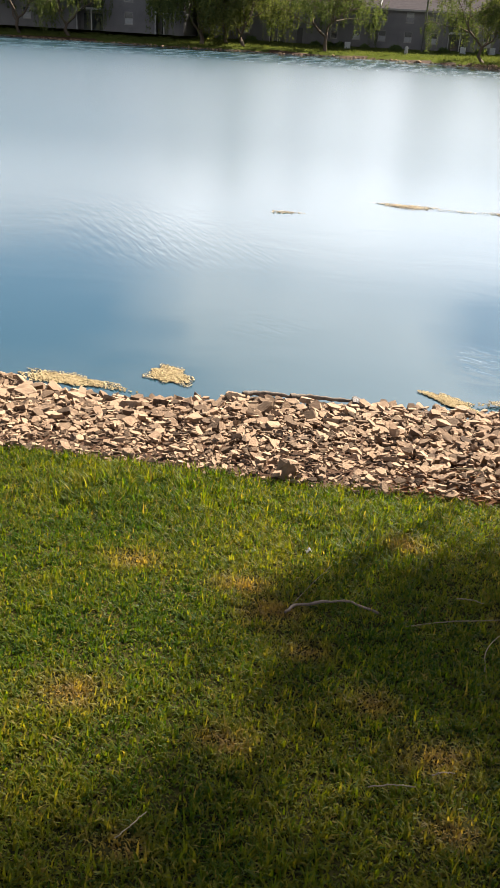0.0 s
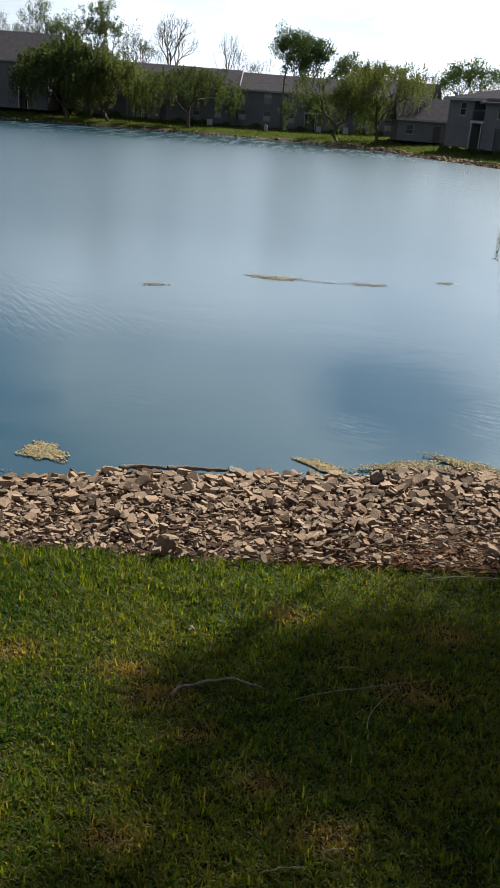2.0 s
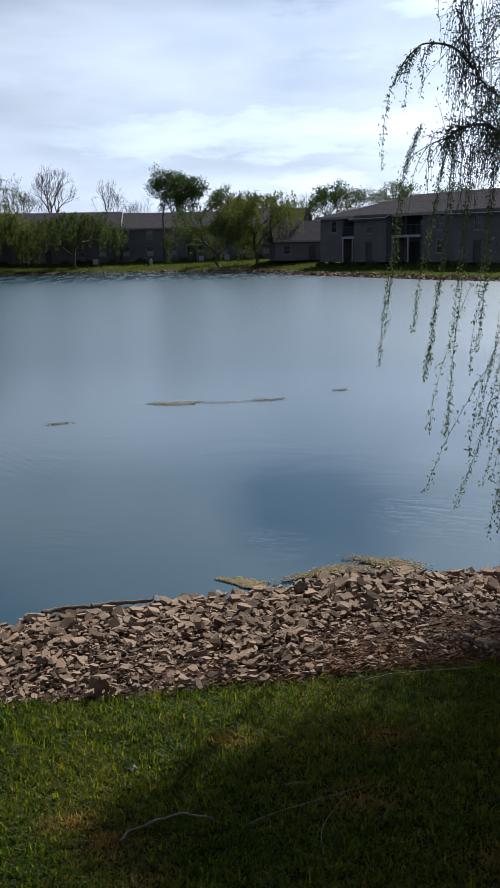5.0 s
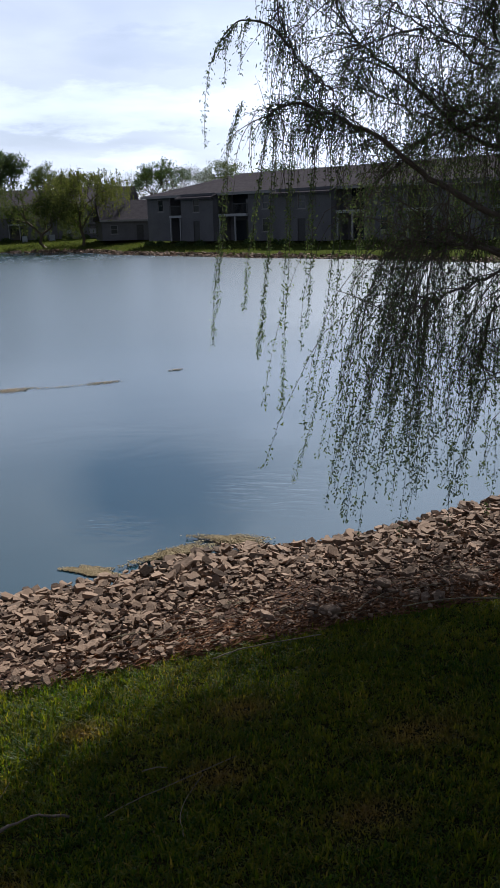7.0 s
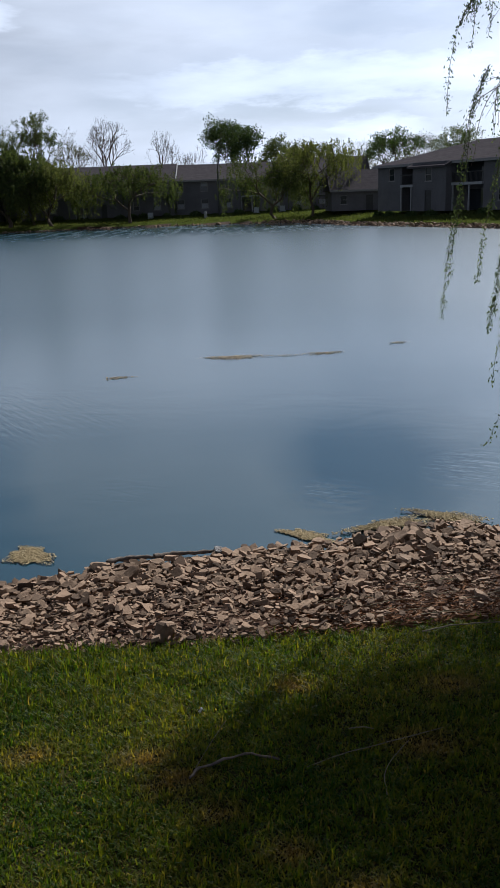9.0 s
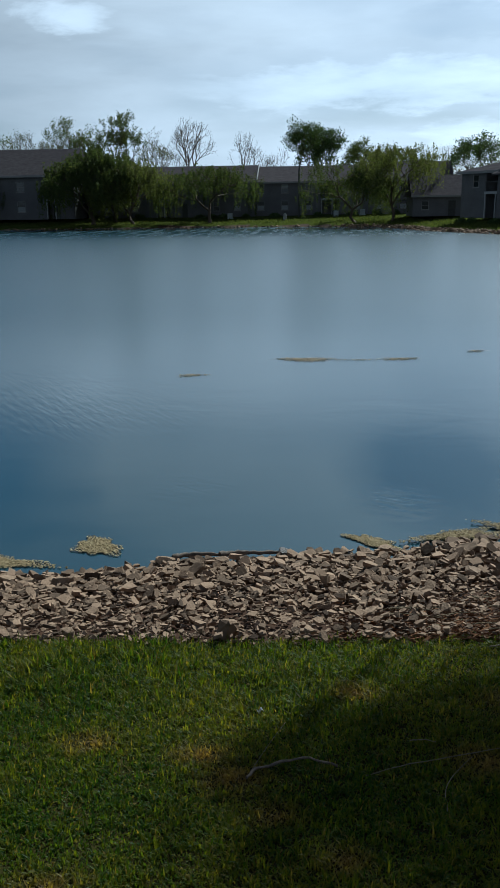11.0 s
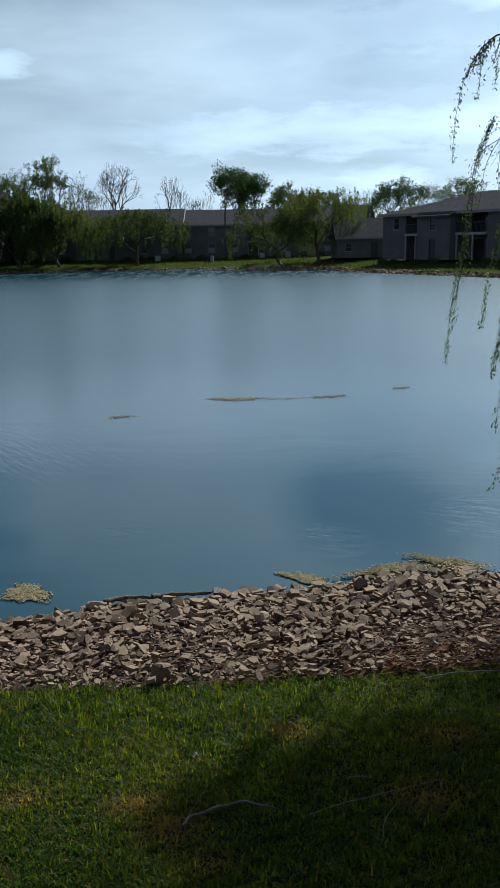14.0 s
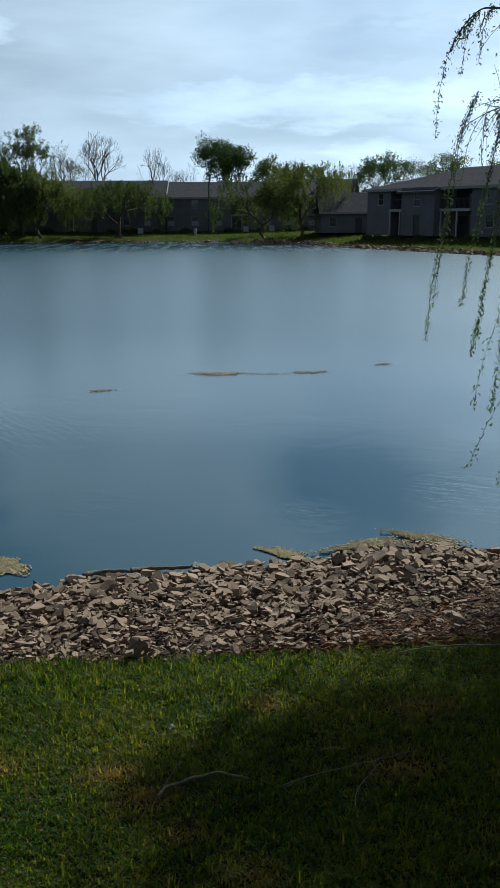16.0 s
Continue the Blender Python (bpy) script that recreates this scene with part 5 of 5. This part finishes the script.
for i, (a, b, c) in enumerate(big):
    c = 1.05 * min(c, 0.27)
    wet = (b > shore_y(a) - 0.22 and rng.random() < 0.4) or i in (5, 6, 7, 8, 10)
    me = BIG_ROCKS[i % len(BIG_ROCKS)][0]
    if wet:
        me = bpy.data.meshes.get("rock_wet_%d" % (i % 6)) or BIG_ROCKS[i % 6][0].copy()
        if not me.materials:
            me.name = "rock_wet_%d" % (i % 6)
            me.materials.append(M_wetrock)
    elif not me.materials:
        me.materials.append(M_rock)
    ob = new("rock", me)
    ob.parent = bank
    ob.matrix_basis = Matrix.LocRotScale((a, b, ground_z(a, b) + 0.045 + c * 0.14), Euler((rng.normal(0, 0.17), rng.normal(0, 0.17), rng.uniform(0, 6.28))), (c, c, c))

# stones along the far water's edge
rng = np.random.default_rng(9)
pts = []
for a, b in zip(np.array(FAR[2:16], float), np.array(FAR[3:17], float)):
    L = np.linalg.norm(b - a)
    belt = b[0] > 0
    m = int(L * (24 if belt else 7))
    t = rng.random(m)
    nrm = np.array([-(b - a)[1], (b - a)[0]]) / L
    pts.append(a + t[:, None] * (b - a) + nrm * rng.uniform(-1.1 if belt else -0.4, 0.3, m)[:, None])
pts = np.concatenate(pts)
z = np.maximum(height(pts[:, 0], pts[:, 1]), -0.05)
s = rng.uniform(0.15, 0.5, len(pts))
tagged(part("far_stones", scatter(rng, np.column_stack([pts, z + s * 0.1]), s), M_rubble), "loose stones along the far water's edge", "stones", kind="stuff")


# ---------- algae mats, driftwood, sticks ----------
def mat_of_algae(name, cx, cy, rx, ry, turn, n, label, mat, seed, size=(0.010, 0.032), lift=0.008, group="", tip=0.0):
    r = np.random.default_rng(seed)
    ang, rad = r.uniform(0, 2 * np.pi, n), np.sqrt(r.random(n)) * (0.75 + 0.25 * np.sin(r.uniform(0, 6.28) + 3 * np.linspace(0, 2 * np.pi, n)))
    edge = 1 + 0.25 * np.sin(3 * ang + seed) + 0.15 * np.sin(7 * ang + 2 * seed)
    px, py = np.cos(ang) * rad * rx * edge, np.sin(ang) * rad * ry * edge
    py *= 1 - tip * np.clip(0.5 - px / (2 * rx), 0, 1)
    c, s = math.cos(radians(turn)), math.sin(radians(turn))
    q = np.stack([px * c - py * s, px * s + py * c, np.zeros(n)], 1)
    q[:, 2] = np.maximum(height(q[:, 0] + cx, q[:, 1] + cy), 0) + lift + r.random(n) * lift
    me = scatter(r, q, r.uniform(*size, n), 0.25, 0.55)
    t = thing("algae_mat", cx, cy, 0, 0, label, "algae", group=group)
    tagged(part("mat", me, mat, t), kind="stuff")
    return t


A = "dried yellow algae mat at the waterline"
mat_of_algae("m", -2.12, 6.62, 0.30, 0.26, -40, 2600, A, M_algae, 1, tip=0.3, group="algae mats at the bank")
mat_of_algae("m", -3.1, 6.15, 0.62, 0.16, -3, 2600, A, M_algae, 2, group="algae mats at the bank")
mat_of_algae("m", 0.86, 6.86, 0.38, 0.17, -38, 2600, A, M_algae, 3, tip=0.5, group="algae mats at the bank")
mat_of_algae("m", 1.80, 7.06, 0.58, 0.20, 14, 2800, A, M_algae, 4, lift=0.02, tip=0.45, group="algae mats at the bank")
mat_of_algae("m", 2.50, 7.22, 0.5, 0.22, -32, 2200, A, M_algae, 5, lift=0.02, tip=0.45, group="algae mats at the bank")
F = "thin line of floating algae on open water"
mat_of_algae("m", -0.05, 17.85, 0.72, 0.28, 0, 620, F, M_foam, 6, (0.015, 0.055), 0.006, "floating algae")
mat_of_algae("m", 2.15, 17.95, 0.52, 0.2, 8, 260, F, M_foam, 7, (0.015, 0.05), 0.006, "floating algae")
mat_of_algae("m", -2.45, 15.95, 0.34, 0.14, 10, 120, F, M_foam, 8, (0.015, 0.05), 0.006, "floating algae")
mat_of_algae("m", 1.1, 17.8, 0.7, 0.06, 0, 80, F, M_foam, 9, (0.015, 0.05), 0.01, "floating algae")
mat_of_algae("m", 4.1, 19.0, 0.35, 0.15, 8, 60, F, M_foam, 10, (0.015, 0.06), 0.01, "floating algae")


def stick(name, pts, r0, r1, label, mat, lift=0.02, sides=6, category="stick", branches=()):
    p = smooth_line([(a, b, ground_z(a, b) + lift + c) for a, b, c in pts], 16)
    o = p[0].copy()
    knots = np.random.default_rng(int(abs(o[0] * 977 + o[1] * 131) * 100))
    p[1:-1] += knots.normal(0, r0 * (0.45 if r0 < 0.01 else 0.12), (14, 3))
    lines = [(p - o, np.linspace(r0, r1, 16) * knots.uniform(0.72, 1.22, 16))]
    t = thing(name, *o, 0, label, category)
    co, fa = tubes(lines, sides)
    part("stem", fast_mesh("stem", co, fa, True), mat, t)
    for br in branches:
        q = smooth_line([(a, b, ground_z(a, b) + lift + c) for a, b, c in br], 10) - o
        co, fa = tubes([(q, np.linspace(r1 * 0.3, r1 * 0.2, 10))], 5)
        part("side_twig", fast_mesh("side_twig", co, fa, True), mat, t)
    return t


stick("fallen_stick", [(-0.06, 1.47, 0.0), (-0.01, 1.55, 0.01), (0.11, 1.61, 0.015), (0.22, 1.64, 0.015), (0.34, 1.58, 0.01)], 0.0072, 0.005, "bent brown stick lying on the lawn", M_stick, 0.02,
      branches=[[(-0.05, 1.51, 0.0), (0.02, 1.77, 0.015), (0.09, 2.01, 0.02)]])
stick("fallen_twig", [(0.46, 1.51, 0.0), (0.66, 1.61, 0.01), (0.89, 1.70, 0.01), (1.14, 1.82, 0.0)], 0.0022, 0.002, "long thin twig lying on the lawn", M_twig)
stick("fallen_twig", [(0.77, 1.23, 0.0), (0.80, 1.43, 0.012), (0.95, 1.69, 0.01)], 0.0022, 0.0015, "curved dry twig on the lawn", M_twig)
stick("fallen_twig", [(0.36, 0.37, 0.03), (0.43, 0.39, 0.04), (0.50, 0.41, 0.03)], 0.0024, 0.0018, "short straw-coloured twig on the lawn", M_twig, 0.03)
stick("fallen_twig", [(0.55, 0.48, 0.03), (0.58, 0.49, 0.04), (0.62, 0.51, 0.03)], 0.0026, 0.002, "short straw-coloured twig on the lawn", M_twig, 0.03)
stick("fallen_twig", [(-0.29, -0.02, 0.015), (-0.26, 0.04, 0.02), (-0.24, 0.10, 0.015)], 0.0022, 0.0016, "short dry twig on the lawn", M_twig, 0.03)
stick("fallen_twig", [(0.69, 1.85, 0.0), (0.75, 1.85, 0.006), (0.81, 1.84, 0.0)], 0.003, 0.002, "short pale twig on the lawn", M_twig, 0.03)
stick("fallen_branch", [(1.34, 3.22, 0.0), (1.52, 3.25, 0.02), (1.76, 3.27, 0.02), (2.12, 3.29, 0.01)], 0.005, 0.004, "straight dry branch at the edge of the lawn", M_twig, 0.03)
stick("fallen_branch", [(2.87, 3.59, 0.02), (3.22, 3.49, 0.05), (3.62, 3.29, 0.04), (3.97, 3.11, 0.02)], 0.006, 0.004, "long dry branch at the edge of the lawn", M_twig, 0.03)
stick("driftwood_log", [(-1.22, 6.16, 0.10), (-1.1, 6.25, 0.11), (-0.9, 6.3, 0.11), (-0.7, 6.32, 0.09)], 0.030, 0.020, "weathered driftwood lying at the waterline", M_drift, 0.005, 8, "driftwood")
stick("driftwood_log", [(-0.74, 6.22, 0.11), (-0.6, 6.31, 0.115), (-0.4, 6.33, 0.11), (-0.14, 6.4, 0.1)], 0.032, 0.022, "weathered driftwood lying at the waterline", M_drift, 0.005, 8, "driftwood")
rng = np.random.default_rng(33)
for n in range(46):
    a = rng.uniform(0.6, 5.0)
    b = edge_y(a) + rng.uniform(0.05, 1.2)
    t, L = rng.normal(0.1, 0.5), rng.uniform(0.12, 0.45)
    stick("dry_twig", [(a, b, 0.03), (a + L * 0.5 * math.cos(t), b + L * 0.5 * math.sin(t) + 0.01, 0.04), (a + L * math.cos(t), b + L * math.sin(t), 0.03)], 0.005, 0.002,
          "dry twig washed up among the stones", M_twig, 0.03, 4, "twig")
# bark and leaf debris washed up under the willow
rng = np.random.default_rng(34)
m = 9000
a = 0.3 + 5.6 * rng.random(m) ** 0.85
b = edge_y(a) + rng.gamma(1.6, 0.32, m) - 0.06
c = np.stack([a, b, height(a, b) + 0.012 + 0.02 * rng.random(m)], 1)
d = np.stack([np.cos(t := rng.normal(0.15, 0.55, m)), np.sin(t), rng.normal(0, 0.16, m)], 1)
co, fa = leaf_quads(rng, c, d, rng.uniform(0.03, 0.13, m), rng.uniform(0.003, 0.009, m))
tagged(part("bank_debris", fast_mesh("bank_debris", co, fa), M_mulch), "reddish bark and leaf debris at the lawn's edge", "debris", kind="stuff")
x0, y0 = -0.05, 2.18
bm = bmesh.new()
bmesh.ops.create_grid(bm, x_segments=5, y_segments=3, size=0.5)
for v in bm.verts:
    v.co = Vector((v.co.x * 0.032, v.co.y * 0.022, 0.012 * math.sin(v.co.x * 7) + 0.008 * math.cos(v.co.y * 9)))
bmesh.ops.solidify(bm, geom=bm.faces[:], thickness=0.003)
p = thing("litter_scrap", x0, y0, ground_z(x0, y0) + 0.03, 20, "small crumpled white scrap on the grass", "litter")
part("scrap", bm, M_litter, p)

# ---------- lawn ----------
PATCHES = [(-0.12, 1.47, 0.16), (0.08, 1.18, 0.13), (-0.70, 0.63, 0.16), (0.58, 0.63, 0.16), (-0.12, 0.51, 0.09), (0.36, 0.89, 0.12), (0.62, 0.29, 0.1), (0.45, 2.46, 0.13),
           (1.03, 1.68, 0.2), (-0.27, -0.01, 0.08), (-0.28, 1.70, 0.14), (-0.87, 1.79, 0.16), (1.52, 1.08, 0.2), (2.02, 1.68, 0.25), (1.32, 2.38, 0.2)]
TUFTS = [(0.2, 2.75, 0.35), (-0.9, 2.85, 0.5), (0.25, 2.3, 0.25), (-1.4, 2.7, 0.4)]
rng = np.random.default_rng(4)


def lawn_field(x, y, a, b):
    """A slow wavering field between minus one and one."""
    return np.sin(x * a + 1.3 * np.sin(y * b * 0.8)) * np.sin(y * b + 1.7 * np.sin(x * a * 0.7))


# tufts of a dozen blades each, thinner under the tree, with bare dark gaps between
N = 27000
ty = -0.95 + rng.random(N) ** 0.75 * 4.9
left, right = -0.95 - 0.52 * np.clip(ty + 0.3, 0, 9), 1.9 + 0.95 * np.clip(ty, -0.5, 9)
tx = left + (right - left) * rng.random(N) + rng.normal(0, 0.3, N)
ty = np.where(ty < -0.3, ty - np.abs(rng.normal(0, 0.5, N)), ty)
keep = lawn_field(tx, ty, 23, 19) + lawn_field(tx, ty, 9, 11) + rng.normal(0, 0.6, N) > -0.5
tx, ty = tx[keep], ty[keep]
tone_t = np.clip(0.52 + 0.22 * lawn_field(tx, ty, 3.1, 2.6) + 0.16 * lawn_field(tx, ty, 11, 9) + rng.normal(0, 0.17, len(tx)), 0, 1)
tall_t = rng.uniform(0.55, 1.35, len(tx))
many = 12
x = np.repeat(tx, many) + rng.normal(0, 0.012, len(tx) * many)
y = np.repeat(ty, many) + rng.normal(0, 0.012, len(tx) * many)
tone, tuft = np.repeat(tone_t, many), np.repeat(tall_t, many)
# short undergrowth, and a wider ring of lawn round about
N = 190000
uy = -0.95 + rng.random(N) ** 0.75 * 4.9
ux = -0.95 - 0.52 * np.clip(uy + 0.3, 0, 9) + (2.85 + 0.52 * np.clip(uy + 0.3, 0, 9) + 0.95 * np.clip(uy, -0.5, 9)) * rng.random(N)
outer = np.stack([rng.normal(1.0, 5.0, 150000), rng.normal(-0.5, 4.0, 150000)], 1)
x, y = np.concatenate([x, ux, outer[:, 0]]), np.concatenate([y, uy, outer[:, 1]])
tone = np.concatenate([tone, np.clip(0.42 + 0.2 * lawn_field(ux, uy, 3.1, 2.6) + rng.normal(0, 0.15, N), 0, 1), np.clip(rng.normal(0.5, 0.2, 150000), 0, 1)])
tuft = np.concatenate([tuft, np.full(N, 0.62), np.ones(150000)])
keep = (y < edge_y(x) + 0.05 * rng.normal(size=len(x)) + 0.03)
x, y, tone, tuft = x[keep], y[keep], tone[keep], tuft[keep]
n = len(x)
sparse = np.maximum(0, np.maximum(np.hypot(x - 0.6, np.minimum(y + 0.6, 0)) - 1.8, 0))
dry = np.zeros(n)
for a, b, r in PATCHES:
    r *= 0.85
    dry += np.exp(-(((x - a) ** 2 + ((y - b) * 1.25) ** 2) / (r * r)) * (1 + 0.5 * lawn_field(x, y, 29, 31)))
dry = np.clip(dry * 0.95 + 0.10 * lawn_field(x, y, 2.7, 3.1) + rng.normal(0, 0.10, n), 0, 1)
dry = np.where(rng.random(n) < 0.05, np.maximum(dry, 0.6), dry)
tall = np.ones(n)
for a, b, r in TUFTS:
    tall += 0.9 * np.exp(-(((x - a) ** 2 + (y - b) ** 2) / (r * r)))
edge_near = np.clip(1 - (edge_y(x) - y) / 0.7, 0, 1)
L = rng.uniform(0.024, 0.056, n) * tuft * (tall + 0.45 * edge_near * (x < 0.8)) * np.where(dry > 0.6, 0.75, 1)
wd = rng.uniform(0.0020, 0.0044, n) * (0.8 + 0.25 * tall) * np.where(y < -0.9, 1 + 0.5 * np.clip(sparse, 0, 3), 1)
az = rng.uniform(0, 2 * np.pi, n)
lean = rng.gamma(3.0, 0.42, n)
dirh = np.stack([np.cos(az), np.sin(az), np.zeros(n)], 1)
side = np.stack([-np.sin(az), np.cos(az), np.zeros(n)], 1)
root = np.stack([x, y, height(x, y) - 0.004], 1)
up = np.array([0, 0, 1.0])
mid = root + up * (L * 0.55 * np.cos(lean * 0.5))[:, None] + dirh * (L * 0.55 * np.sin(lean * 0.5))[:, None]
tip = mid + up * (L * 0.5 * np.cos(lean * 1.4))[:, None] + dirh * (L * 0.5 * np.sin(lean * 1.4))[:, None]
W2 = wd[:, None]
co = np.stack([root - side * W2, root + side * W2, mid + side * W2 * 0.8, mid - side * W2 * 0.8, tip], 1).reshape(-1, 3)
b0 = np.arange(n)[:, None] * 5
me = fast_mesh("grass", co, [b0 + [0, 1, 2, 3], b0 + [3, 2, 4]])
at = me.attributes.new("dry", "FLOAT", "POINT")
at.data.foreach_set("value", np.repeat(dry, 5).astype(np.float32))
at = me.attributes.new("tone", "FLOAT", "POINT")
at.data.foreach_set("value", np.repeat(tone, 5).astype(np.float32))
tagged(part("grass", me, M_grass), "lawn grass with yellowed dry patches", "grass", kind="stuff")
